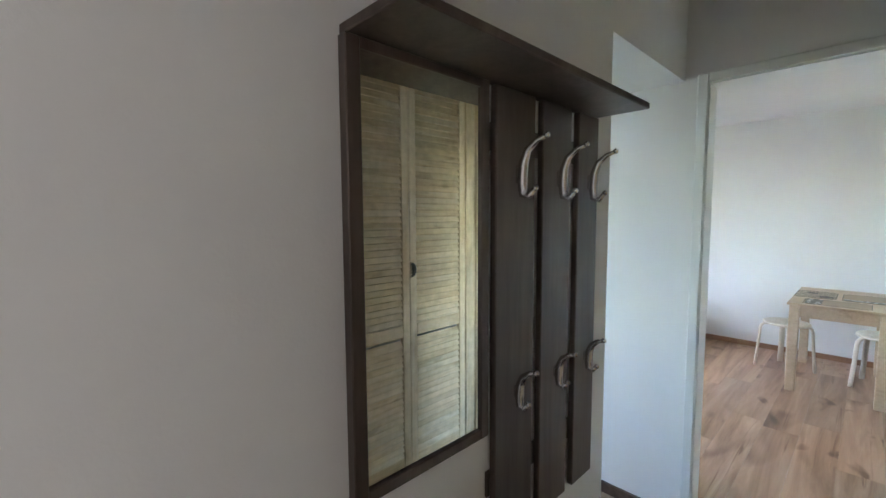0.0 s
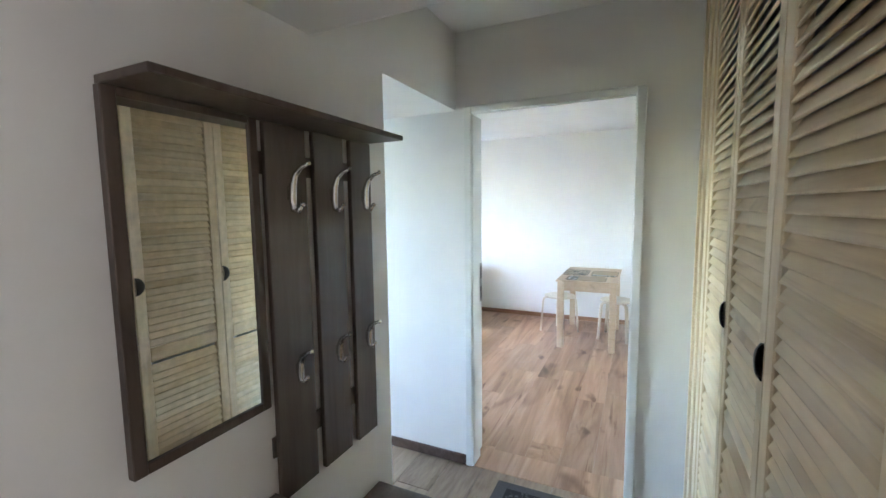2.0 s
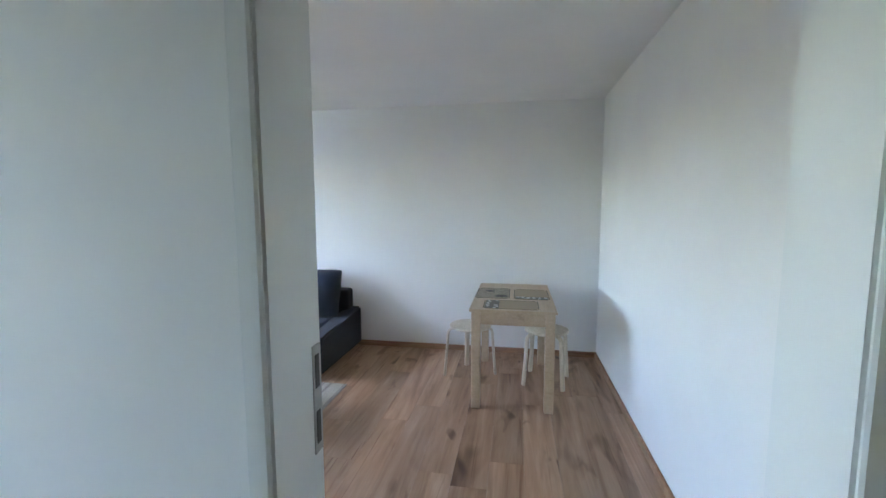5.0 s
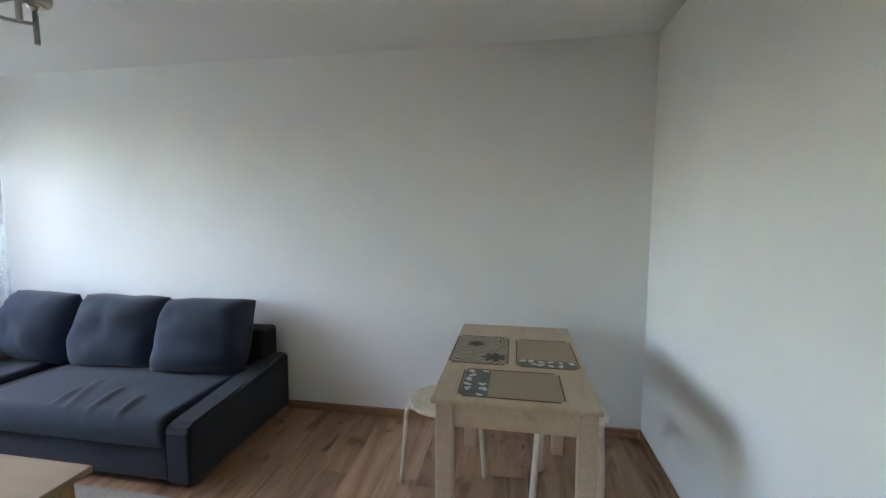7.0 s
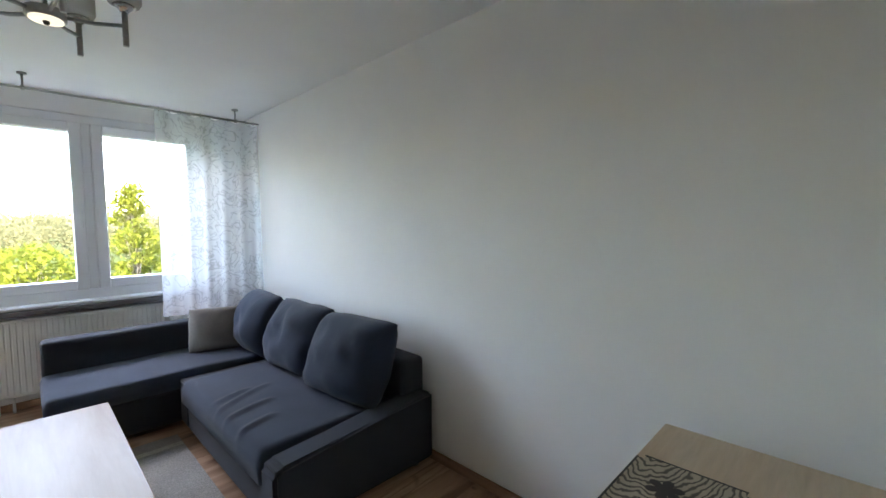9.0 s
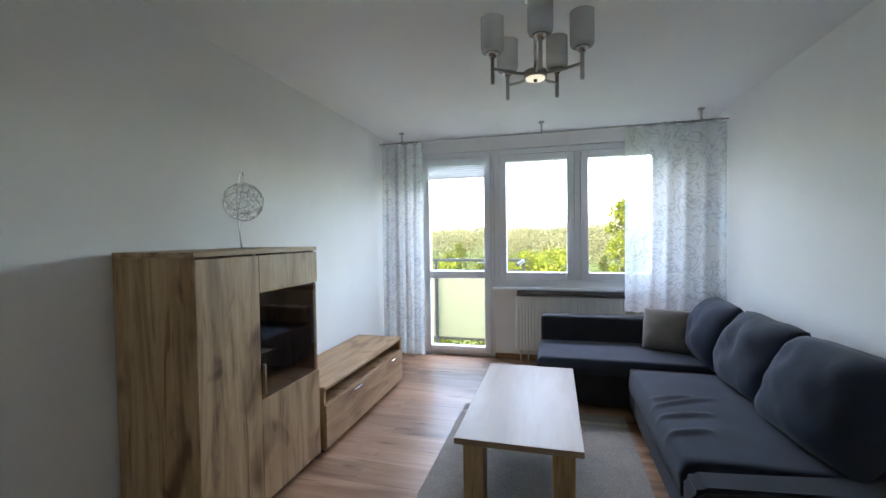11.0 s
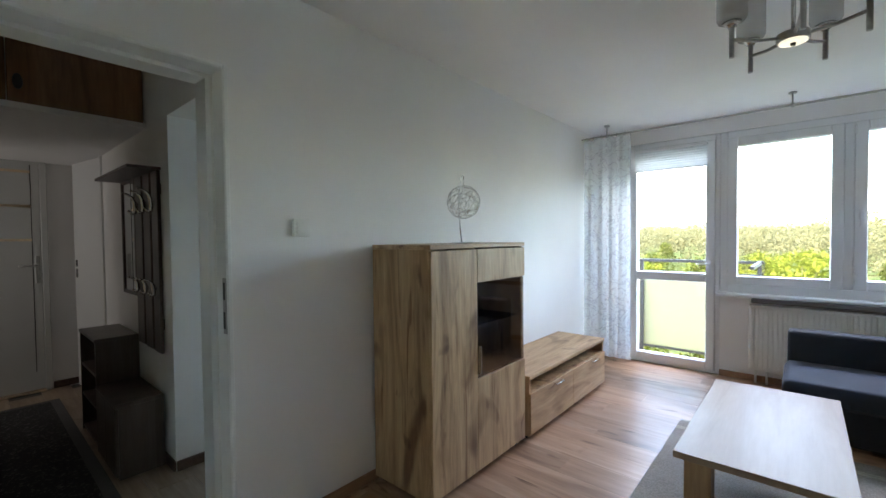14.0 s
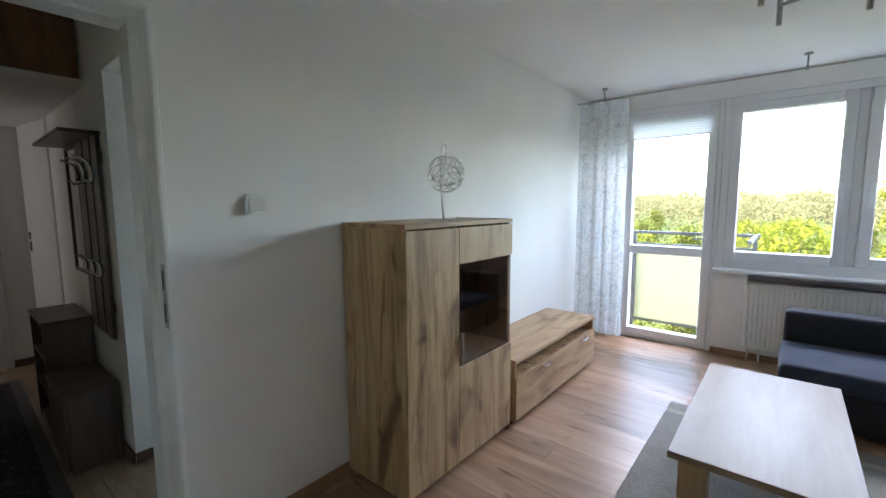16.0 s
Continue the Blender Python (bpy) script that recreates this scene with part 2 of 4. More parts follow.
M_RADIATOR = paint("white_radiator_enamel", (0.8, 0.79, 0.75), 0.3, 0.03, 0.0)
M_SLATE = paint("grey_brown_ledge", (0.13, 0.12, 0.12), 0.5, 0.2)
M_PANEL = paint("cream_balcony_panel", (0.46, 0.41, 0.22), 0.6, 0.08)
M_IRON = paint("dark_brown_iron", (0.05, 0.042, 0.04), 0.5, 0.2)
M_CONCRETE = paint("grey_concrete", (0.36, 0.35, 0.33), 0.9, 0.2, 0.4)
M_LEAF = leafy("bright_green_leaves", (0.08, 0.095, 0.012), (0.15, 0.15, 0.022))
M_LEAF2 = leafy("deep_green_leaves", (0.065, 0.078, 0.018), (0.12, 0.125, 0.03))
# distance haze is put into these leaf colours: paler, in a narrow range
M_FOREST = leafy("haze_tinted_forest_leaves", (0.115, 0.105, 0.05), (0.14, 0.128, 0.062))
M_BARK = paint("grey_bark", (0.1, 0.08, 0.06), 0.9, 0.3, 0.6)
M_GRASS = patterned("meadow_grass", (0.035, 0.045, 0.016), (0.06, 0.07, 0.028), 0.3, 0.35, 0.65, 0.95)
M_GRASS.node_tree.nodes["Principled BSDF"].inputs["Specular IOR Level"].default_value = 0.0
M_MATCORK = paint("beige_placemat", (0.4, 0.3, 0.19), 0.5, 0.08)


def ring_print(name, base, ink):
    """Pale sheet printed with wavy growth rings."""
    m, nt, b = nodes_of(name, 0.5)
    mp = coords(nt, (1, 0.55, 1))
    mp.inputs["Location"].default_value = (0.09, -0.13, 0)
    w = nt.nodes.new("ShaderNodeTexWave")
    w.wave_type, w.rings_direction = "RINGS", "Z"
    for key, v in (("Scale", 24.0), ("Distortion", 14.0), ("Detail", 3.0), ("Detail Scale", 0.7)):
        w.inputs[key].default_value = v
    nt.links.new(mp.outputs[0], w.inputs["Vector"])
    r = ramp(nt, w.outputs["Fac"], [(0.5, base), (0.85, ink)])
    nt.links.new(r.outputs[0], b.inputs["Base Color"])
    return m


M_MATINK = ring_print("printed_wood_ring_placemat", (0.45, 0.37, 0.27), (0.09, 0.07, 0.05))
M_FLOWERINK = paint("dark_brown_print", (0.05, 0.035, 0.028), 0.5, 0.3)
M_MATGREY = paint("grey_print_band", (0.16, 0.15, 0.13), 0.5, 0.2)
M_PETAL = paint("white_print_petals", (0.7, 0.7, 0.66), 0.5, 0.1)


# ---- building helpers ----
def box(bm, x0, x1, y0, y1, z0, z1, bev=0.0, seg=1):
    r = bmesh.ops.create_cube(bm, size=1.0, matrix=Matrix.Translation(((x0 + x1) / 2, (y0 + y1) / 2, (z0 + z1) / 2))
                              @ Matrix.Diagonal((abs(x1 - x0), abs(y1 - y0), abs(z1 - z0), 1)))
    if bev:
        es = {e for v in r["verts"] for e in v.link_edges}
        bmesh.ops.bevel(bm, geom=list(es), offset=bev, segments=seg, affect="EDGES", profile=0.5)
    return bm


def B(*a, **k):
    return box(bmesh.new(), *a, **k)


def boxes(rows, bev=0.0):
    bm = bmesh.new()
    for r in rows:
        box(bm, *r, bev=bev)
    return bm


def tube(bm, pts, r, n=10, flat=1.0, closed=False):
    pts = [Vector(p) for p in pts]
    rings, side = [], None
    for i, p in enumerate(pts):
        if closed:
            d = pts[(i + 1) % len(pts)] - pts[i - 1]
        else:
            d = pts[min(i + 1, len(pts) - 1)] - pts[max(i - 1, 0)]
        d.normalize()
        if side is None:
            side = d.orthogonal().normalized() if abs(d.z) > 0.95 else d.cross(Vector((0, 0, 1))).normalized()
        side = (side - d * side.dot(d)).normalized()
        up = d.cross(side)
        rr = r[i] if isinstance(r, (list, tuple)) else r
        rings.append([bm.verts.new(p + side * (rr * flat * math.cos(a)) + up * (rr * math.sin(a)))
                      for a in (2 * math.pi * k / n for k in range(n))])
    for i in range(len(rings) - (0 if closed else 1)):
        a, b = rings[i], rings[(i + 1) % len(rings)]
        for k in range(n):
            f = bm.faces.new((a[k], a[(k + 1) % n], b[(k + 1) % n], b[k]))
            f.smooth = True
    if not closed:
        bm.faces.new(rings[0][::-1])
        bm.faces.new(rings[-1])
    return bm


def T(pts, r, n=10, flat=1.0, closed=False):
    return tube(bmesh.new(), pts, r, n, flat, closed)


def lathe(profile, cx, cy, n=24):
    """A turned solid from (radius, z) pairs."""
    bm = bmesh.new()
    rings = [[bm.verts.new((cx + r * math.cos(2 * math.pi * k / n), cy + r * math.sin(2 * math.pi * k / n), z)) for k in range(n)]
             for r, z in profile]
    for a, b in zip(rings, rings[1:]):
        for k in range(n):
            bm.faces.new((a[k], a[(k + 1) % n], b[(k + 1) % n], b[k])).smooth = True
    bm.faces.new(rings[0][::-1])
    bm.faces.new(rings[-1])
    return bm


def finish(bm, name, mat):
    me = bpy.data.meshes.new(name)
    bmesh.ops.recalc_face_normals(bm, faces=bm.faces)
    bm.to_mesh(me)
    bm.free()
    me.materials.append(mat)
    return me


def thing(name, x, y, z, label, category, group="", kind=""):
    ob = new(name)
    ob.empty_display_size = 0.1
    ob.matrix_basis = pose(x, y, z)
    return tagged(ob, label, category, group, kind)


def part(name, bm, mat, parent, label=""):
    root = parent
    while root.parent:
        root = root.parent
    bm.transform(root.matrix_basis.inverted())
    ob = new(name, finish(bm, name, mat))
    ob.parent = parent
    return tagged(ob, label)


def solid(name, bm, mat, label, category, group="", kind=""):
    """A thing or a piece of the setting that is one mesh, in world places."""
    return tagged(new(name, finish(bm, name, mat)), label, category, group, kind)


def structure(name, bm, mat, label, category):
    return solid(name, bm, mat, label, category, "", "structure")


def pieces(parent, name, mesh, places):
    for p in places:
        ob = new(name, mesh)
        ob.parent = parent
        ob.matrix_basis = p
    return parent


# ---- the plan, in metres ----
WX, EX, NY, CZ = -4.50, 0.65, 3.30, 2.435      # window wall, east wall, sofa wall, ceiling
DX0, DX1, DZ, SW = -0.503, 0.297, 2.0, -0.205  # doorway between hall and room, and the hall side of its wall
RX, KX, RET = -0.60, 0.577, -0.93               # coat-rack wall, closet front, end of the rack wall
HS, HEAD = -3.36, 2.03                          # entrance wall, head of the passage

# ---- structure: living room ----
structure("wall_north", B(WX - .25, EX + .15, NY, NY + .15, -.1, CZ + .1), M_WALL, "plain white painted wall behind the sofa", "wall")
structure("wall_east", B(EX, EX + .15, 0.0, NY, -.1, CZ + .1), M_WALL, "plain white painted wall beside the dining table", "wall")
structure("wall_south", boxes([(WX - .25, DX0 - .04, SW, 0, -.1, CZ + .1), (DX1 + .04, 1.45, SW, 0, -.1, CZ + .1), (DX0 - .04, DX1 + .04, SW, 0, DZ + .03, CZ + .1)]),
          M_WALL, "white painted wall with a doorway to the hall", "wall")
structure("wall_west", boxes([(WX - .25, WX, 0, .33, -.1, CZ + .1), (WX - .25, WX, 2.9, NY, -.1, CZ + .1), (WX - .25, WX, .33, 2.9, 2.28, CZ + .1),
                              (WX - .25, WX, 1.19, 2.9, -.1, .775), (WX - .25, WX, .33, 1.19, -.1, -.005)]), M_WALL, "white painted window wall with a balcony door opening", "wall")
structure("ceiling", B(WX - .25, 1.45, HS - .2, NY + .15, CZ, CZ + .15), M_CEIL, "flat white painted ceiling", "ceiling")
fl = structure("floor", B(WX, EX, 0.0, NY, -.1, -.013), M_BASE, "oak laminate plank floor with knots", "floor")

# ---- structure: hall and passage ----
structure("wall_hall_west", boxes([(RX - .55, RX, -2.65, RET, -.1, CZ), (RX - .55, RX, HS, -3.31, -.1, CZ), (RX - .55, RX, -3.31, -2.65, 2.04, CZ),
                                   (RX - .55, RX - .06, -3.31, -2.65, -.1, 2.04)]), M_WALL, "white painted hall wall that carries the coat rack", "wall")
structure("beam", B(-1.1, RX, RET, SW, HEAD, CZ), M_WALL, "white boxed beam over the passage to the kitchen", "beam")
structure("wall_hall_south", B(RX - .55, 1.45, HS - .15, HS, -.1, CZ), M_WALL, "white painted wall around the entrance door", "wall")
structure("wall_closet", boxes([(1.3, 1.45, HS, SW, -.1, CZ), (KX - .01, 1.3, -2.62, -2.56, -.1, CZ), (KX - .01, KX + .09, HS, -2.6, 2.0, CZ)]), M_WALL, "plain wall that closes the closet", "wall")
structure("wall_kitchen", boxes([(-3.9, -3.7, -2.5, SW, -.1, .95), (-3.9, -3.7, -2.5, SW, 2.0, CZ + .1), (-3.9, -3.7, -2.5, -2.0, .95, 2.0), (-3.9, -3.7, -1.0, SW, .95, 2.0),
                                 (-3.9, RX - .55, -2.65, -2.5, -.1, CZ + .1)]), M_WALL, "plain kitchen walls with a window opening", "wall")
structure("floor_kitchen", B(-3.7, RX - .55, -2.5, SW, -.1, 0), M_TILE, "wood-look tiles in the kitchen passage", "floor")
structure("ceiling_kitchen", B(-3.9, RX - .55, -2.65, SW, CZ + .002, CZ + .1), M_CEIL, "flat white kitchen ceiling", "ceiling")
flh = structure("floor_hall", B(RX - .55, 1.3, HS, SW + .0, -.1, -.012), M_GROUT, "hall floor of wood-look rectangular tiles", "floor")


def baseboard(rows, mat, label):
    return structure("baseboard", boxes(rows, bev=.004), mat, label, "baseboard")


baseboard([(WX, EX, NY - .018, NY, 0, .055), (EX - .018, EX, 0.0, NY - .018, 0, .055), (WX, DX0 - .05, 0, .018, 0, .055),
           (WX, WX + .018, 1.19, NY - .018, 0, .055), (WX, WX + .018, .018, .33, 0, .055)], M_BASE, "low brown wooden skirting board")
baseboard([(-2.6, DX0 - .048, SW - .016, SW, 0, .06), (RX - .5, RX, RET, RET + .016, 0, .06), (RX, RX + .016, -2.59, RET, 0, .06), (RX, -.34, HS, HS + .016, 0, .06),
           (DX1 + .048, KX - .03, SW - .016, SW, 0, .06)], M_DARKBASE, "dark brown skirting board in the hall")

# doorway lining and casings
dr = thing("door_frame", DX0, SW, 0, "white gloss painted frame of an opening without a door leaf", "door frame", "", "structure")
RB = -.1                                        # depth of the rebate on the room side
part("lining", boxes([(DX0 - .04, DX0, SW - .004, RB, 0, DZ), (DX1, DX1 + .04, SW - .004, RB, 0, DZ), (DX0 - .04, DX1 + .04, SW - .004, RB, DZ, DZ + .03)]), M_GLOSS, dr)
part("rebate", boxes([(DX0 - .04, DX0 - .026, RB, .004, 0, DZ + .016), (DX1 + .026, DX1 + .04, RB, .004, 0, DZ + .016), (DX0 - .04, DX1 + .04, RB, .004, DZ + .016, DZ + .03)]), M_GLOSS, dr)
part("casing", boxes([(DX0 - .045, DX0 - .004, SW - .016, SW - .004, 0, DZ + .045), (DX1 + .004, DX1 + .045, SW - .016, SW - .004, 0, DZ + .045), (DX0 - .004, DX1 + .004, SW - .016, SW - .004, DZ + .004, DZ + .045)], bev=.004), M_GLOSS, dr)
part("casing", boxes([(DX0 - .046, DX0 - .027, .001, .012, 0, DZ + .032), (DX1 + .027, DX1 + .046, .001, .012, 0, DZ + .032), (DX0 - .027, DX1 + .027, .001, .012, DZ + .017, DZ + .032)], bev=.004), M_GLOSS, dr)
part("seal", boxes([(DX0 - .026, DX0 - .02, RB, RB + .006, 0, DZ + .01), (DX1 + .02, DX1 + .026, RB, RB + .006, 0, DZ + .01)]), M_RADIATOR, dr)
part("strike_plate", B(DX0 - .0265, DX0 - .023, -.03, .002, .94, 1.17), M_NICKEL, dr, "metal strike plate with dark slots")
part("slot", boxes([(DX0 - .023, DX0 - .0215, -.024, -.008, 1.08, 1.15), (DX0 - .023, DX0 - .0215, -.024, -.008, .96, 1.03)]), M_BLACK, dr)
structure("threshold", B(DX0 - .02, DX1 + .02, SW, .0, -.01, .002, bev=.001), M_PLANK, "brown wooden strip across the doorway", "threshold")


# ---- window, balcony door ----
def pane_frame(x0, x1, y0, y1, z0, z1, w):
    return boxes([(x0, x1, y0, y0 + w, z0, z1), (x0, x1, y1 - w, y1, z0, z1), (x0, x1, y0 + w, y1 - w, z0, z0 + w), (x0, x1, y0 + w, y1 - w, z1 - w, z1)], bev=.006)


def pane(name, y0, y1, z0, z1, parent):
    p = part(name, B(WX - .058, WX - .05, y0, y1, z0, z1), M_GLASS, parent)
    p.visible_shadow = False


w1 = thing("window_1", WX, 2.05, .8, "white plastic two-sash window with clear panes", "window", "", "structure")
part("window_frame", boxes([(WX - .1, WX - .012, 1.19, 1.245, .79, 2.28), (WX - .1, WX - .012, 2.845, 2.9, .79, 2.28), (WX - .1, WX - .012, 1.245, 2.845, 2.215, 2.28),
                            (WX - .1, WX - .012, 1.245, 2.845, .79, .87), (WX - .1, WX - .012, 2.03, 2.09, .87, 2.215)], bev=.005), M_PVC, w1)
for y0, y1 in ((1.245, 2.03), (2.09, 2.845)):
    s = part("sash", pane_frame(WX - .085, WX + .008, y0, y1, .868, 2.216, .078), M_PVC, w1)
    pane("pane", y0 + .07, y1 - .07, .935, 2.15, w1)
    h = part("handle", boxes([(WX + .008, WX + .018, 1.985 if y0 < 2 else 2.115, 2.01 if y0 < 2 else 2.14, 1.44, 1.52), (WX + .018, WX + .045, 1.99 if y0 < 2 else 2.12, 2.006 if y0 < 2 else 2.135, 1.47, 1.49),
                              (WX + .04, WX + .055, 1.988 if y0 < 2 else 2.118, 2.008 if y0 < 2 else 2.138, 1.37, 1.49)], bev=.003), M_PVC, w1)
    for z in (.93, 2.12):
        part("hinge", T([(WX + .012, y0 + .004, z), (WX + .012, y0 + .004, z + .07)], .007, 8), M_PVC, w1)
part("sill", B(WX - .01, WX + .11, 1.175, 2.93, .765, .792, bev=.006), M_PVC, w1)
d2 = thing("door_balcony", WX, .76, 0, "white plastic glazed balcony door, closed", "door", "", "structure")
part("door_frame", boxes([(WX - .1, WX - .012, .33, .378, 0, 2.28), (WX - .1, WX - .012, 1.15, 1.188, 0, 2.28), (WX - .1, WX - .012, .378, 1.15, 2.225, 2.28), (WX - .1, WX - .012, .378, 1.15, 0, .035)], bev=.005), M_PVC, d2)
part("sash", boxes([(WX - .085, WX + .008, .378, .452, .035, 2.226), (WX - .085, WX + .008, 1.076, 1.15, .035, 2.226), (WX - .085, WX + .008, .452, 1.076, 2.15, 2.226),
                    (WX - .085, WX + .008, .452, 1.076, .035, .105), (WX - .085, WX + .008, .452, 1.076, .872, .955)], bev=.006), M_PVC, d2)
pane("pane", .446, 1.082, .1, .88, d2)
pane("pane", .446, 1.082, .95, 2.155, d2)
part("handle", boxes([(WX + .008, WX + .018, 1.1, 1.126, 1.0, 1.09), (WX + .018, WX + .045, 1.106, 1.12, 1.04, 1.055), (WX + .04, WX + .055, 1.0, 1.12, 1.04, 1.056)], bev=.003), M_PVC, d2)
bl = thing("pleated_blind", WX + .02, .76, 2.0, "white pleated blind pulled up at the top of the balcony door", "blind")
bm = bmesh.new()
prev = None
for i in range(17):
    z, x = 2.185 - i * .0115, WX + .016 + (.003 if i % 2 else 0)
    row = [bm.verts.new((x, .44, z)), bm.verts.new((x, 1.085, z))]
    if prev:
        bm.faces.new((prev[0], prev[1], row[1], row[0]))
    prev = row
part("cloth", bm, M_BLIND, bl)
part("rail", boxes([(WX + .009, WX + .032, .436, 1.09, 2.185, 2.205), (WX + .009, WX + .032, .436, 1.09, 1.985, 2.0)], bev=.003), M_PVC, bl)
led = solid("radiator_shelf", B(WX + .0, WX + .13, 1.44, 2.95, .724, .762, bev=.004), M_SLATE, "dark grey shelf board above the radiator", "shelf")

rad = thing("radiator", WX + .06, 2.1, .12, "white enamel panel radiator below the window", "radiator")
for i in range(44):
    y = 1.43 + i * .033
    part("rib", B(WX + .085, WX + .096, y, y + .0275, .14, .68, bev=.004), M_RADIATOR, rad)
part("panel", B(WX + .04, WX + .088, 1.42, 2.89, .12, .7, bev=.008), M_RADIATOR, rad)
for y in (1.6, 2.66):
    part("bracket", B(WX, WX + .045, y, y + .04, .2, .6), M_RADIATOR, rad)
part("pipe", tube(T([(WX + .06, 1.47, .13), (WX + .06, 1.47, 0.0)], .009), [(WX + .06, 1.55, .13), (WX + .06, 1.55, 0.0)], .009), M_RADIATOR, rad)


# ---- curtains and rod ----
def curtain(name, y0, y1, zb, waves, seed, label):
    rnd = random.Random(seed)
    root = thing(name, -4.1, (y0 + y1) / 2, zb, label, "curtain", "sheer curtains at the window")
    bm = bmesh.new()
    nu, nv = 120, 24
    ph = [rnd.uniform(0, 6.28) for _ in range(4)]
    grid = []
    for j in range(nv + 1):
        v = j / nv
        z = 2.325 - v * (2.325 - zb)
        row = []
        for i in range(nu + 1):
            u = i / nu
            a = .011 * math.sin(u * waves * 6.28 + ph[0] + .8 * math.sin(3 * u + ph[1])) + .003 * math.sin(u * waves * 14 + ph[2] + v * 1.5)
            a *= .55 + .55 * v
            y = y0 + (y1 - y0) * u + .012 * v * math.sin(u * 9 + ph[3])
            row.append(bm.verts.new((-4.115 + a, y, z + (.012 * math.sin(u * waves * 6.28) if j == 0 else 0))))
        grid.append(row)
    for a, b in zip(grid, grid[1:]):
        for i in range(nu):
            bm.faces.new((a[i], a[i + 1], b[i + 1], b[i])).smooth = True
    part("voile", bm, M_CURTAIN, root)
    for k in range(int((y1 - y0) / .075)):
        y = y0 + .03 + k * .075
        part("ring", T([(-4.1 + .016 * math.cos(a), y, 2.332 + .016 * math.sin(a)) for a in (k2 * .5236 for k2 in range(12))], .0025, 6, closed=True), M_CHROME, root)
    return root


curtain("curtain", .045, .505, .1, 4, 3, "white sheer figured curtain hanging to the floor beside the balcony door")
curtain("curtain", 2.46, 3.285, .62, 5, 5, "white sheer figured curtain gathered in front of the window, short")
rod = thing("curtain_rod", -4.1, 1.7, 2.33, "thin brushed metal curtain rod on ceiling brackets", "curtain rod")
part("rod", T([(-4.1, .02, 2.332), (-4.1, 3.29, 2.332)], .008), M_NICKEL, rod)
for y in (.28, 1.71, 3.08):
    part("bracket", tube(tube(T([(-4.1, y, CZ), (-4.1, y, 2.33)], .006, 8), [(-4.1, y, CZ), (-4.1, y, CZ - .012)], .026, 14), [(-4.1, y - .01, 2.332), (-4.1, y + .01, 2.332)], .014, 10), M_NICKEL, rod)


# ---- sofa ----
def pillow(cx, cy, cz, w, h, d, tilt, yaw, seed, n=18):
    """A stuffed square cushion that leans back by tilt degrees."""
    bm = bmesh.new()
    m = pose(cx, cy, cz, tilt, 0, yaw)
    off = Vector((seed * 7.1, seed * 3.3, 0))
    sides = []
    for sgn in (-1, 1):
        rows = []
        for j in range(n + 1):
            row = []
            for i in range(n + 1):
                u, v = 2 * i / n - 1, 2 * j / n - 1
                rc = 1 - .05 * abs(u * v) ** 3
                pu, pv = rc * u * (1 - .025 * (1 - v * v) * abs(u) + .03 * noise.noise(Vector((v * 2, 3, u)) + off)), rc * v * (1 - .025 * (1 - u * u) * abs(v) + .03 * noise.noise(Vector((u * 2, 7, v)) + off))
                t = (max(0, 1 - abs(u) ** 3.2) * max(0, 1 - abs(v) ** 3.2)) ** .62
                t *= 1 + .2 * noise.noise(Vector((u * 1.6, v * 1.6, 0)) + off) + .12 * noise.noise(Vector((u * 5 + v * 2, v * 2.2, 1)) + off)
                t *= 1.1 - .18 * v
                row.append(bm.verts.new(m @ Vector((pu * w / 2, sgn * t * d / 2, pv * h / 2))))
            rows.append(row)
        sides.append(rows)
    for rows in sides:
        for a, b in zip(rows, rows[1:]):
            for i in range(n):
                bm.faces.new((a[i], a[i + 1], b[i + 1], b[i])).smooth = True
    bmesh.ops.remove_doubles(bm, verts=bm.verts, dist=.0005)
    return bm


def soft(x0, x1, y0, y1, z0, z1, r=.04, sag=0.0, creases=()):
    """A padded block with round edges; creases are folds in its upper side."""
    bm = bmesh.new()
    nx, ny = max(2, int((x1 - x0) / .016)), max(2, int((y1 - y0) / .016))
    bmesh.ops.create_grid(bm, x_segments=nx, y_segments=ny, size=.5,
                          matrix=Matrix.Translation(((x0 + x1) / 2, (y0 + y1) / 2, z1)) @ Matrix.Diagonal((x1 - x0, y1 - y0, 1, 1)))
    top = list(bm.verts)
    ext = bmesh.ops.extrude_face_region(bm, geom=list(bm.faces))
    low = [g for g in ext["geom"] if isinstance(g, bmesh.types.BMVert)]
    for v in low:
        v.co.z = z0
    for v in top:
        ex, ey = min(v.co.x - x0, x1 - v.co.x), min(v.co.y - y0, y1 - v.co.y)
        for e in (ex, ey):
            if e < r:
                v.co.z -= r * (1 - math.sqrt(max(0, 1 - ((r - e) / r) ** 2)))
        u, w = (v.co.x - x0) / (x1 - x0), (v.co.y - y0) / (y1 - y0)
        v.co.z += sag * math.sin(math.pi * u) * math.sin(math.pi * w) + .004 * noise.noise(v.co * 5)
        for (ax, ay, bx, by) in creases:
            a, b, p = Vector((ax, ay)), Vector((bx, by)), Vector((v.co.x, v.co.y))
            t = max(0, min(1, (p - a).dot(b - a) / (b - a).length_squared))
            d = (p - a - (b - a) * t).length
            v.co.z += .017 * math.exp(-(d / .017) ** 2) * math.sin(math.pi * (.15 + .7 * t))
    for f in bm.faces:
        f.smooth = True
    bmesh.ops.recalc_face_normals(bm, faces=bm.faces)
    return bm


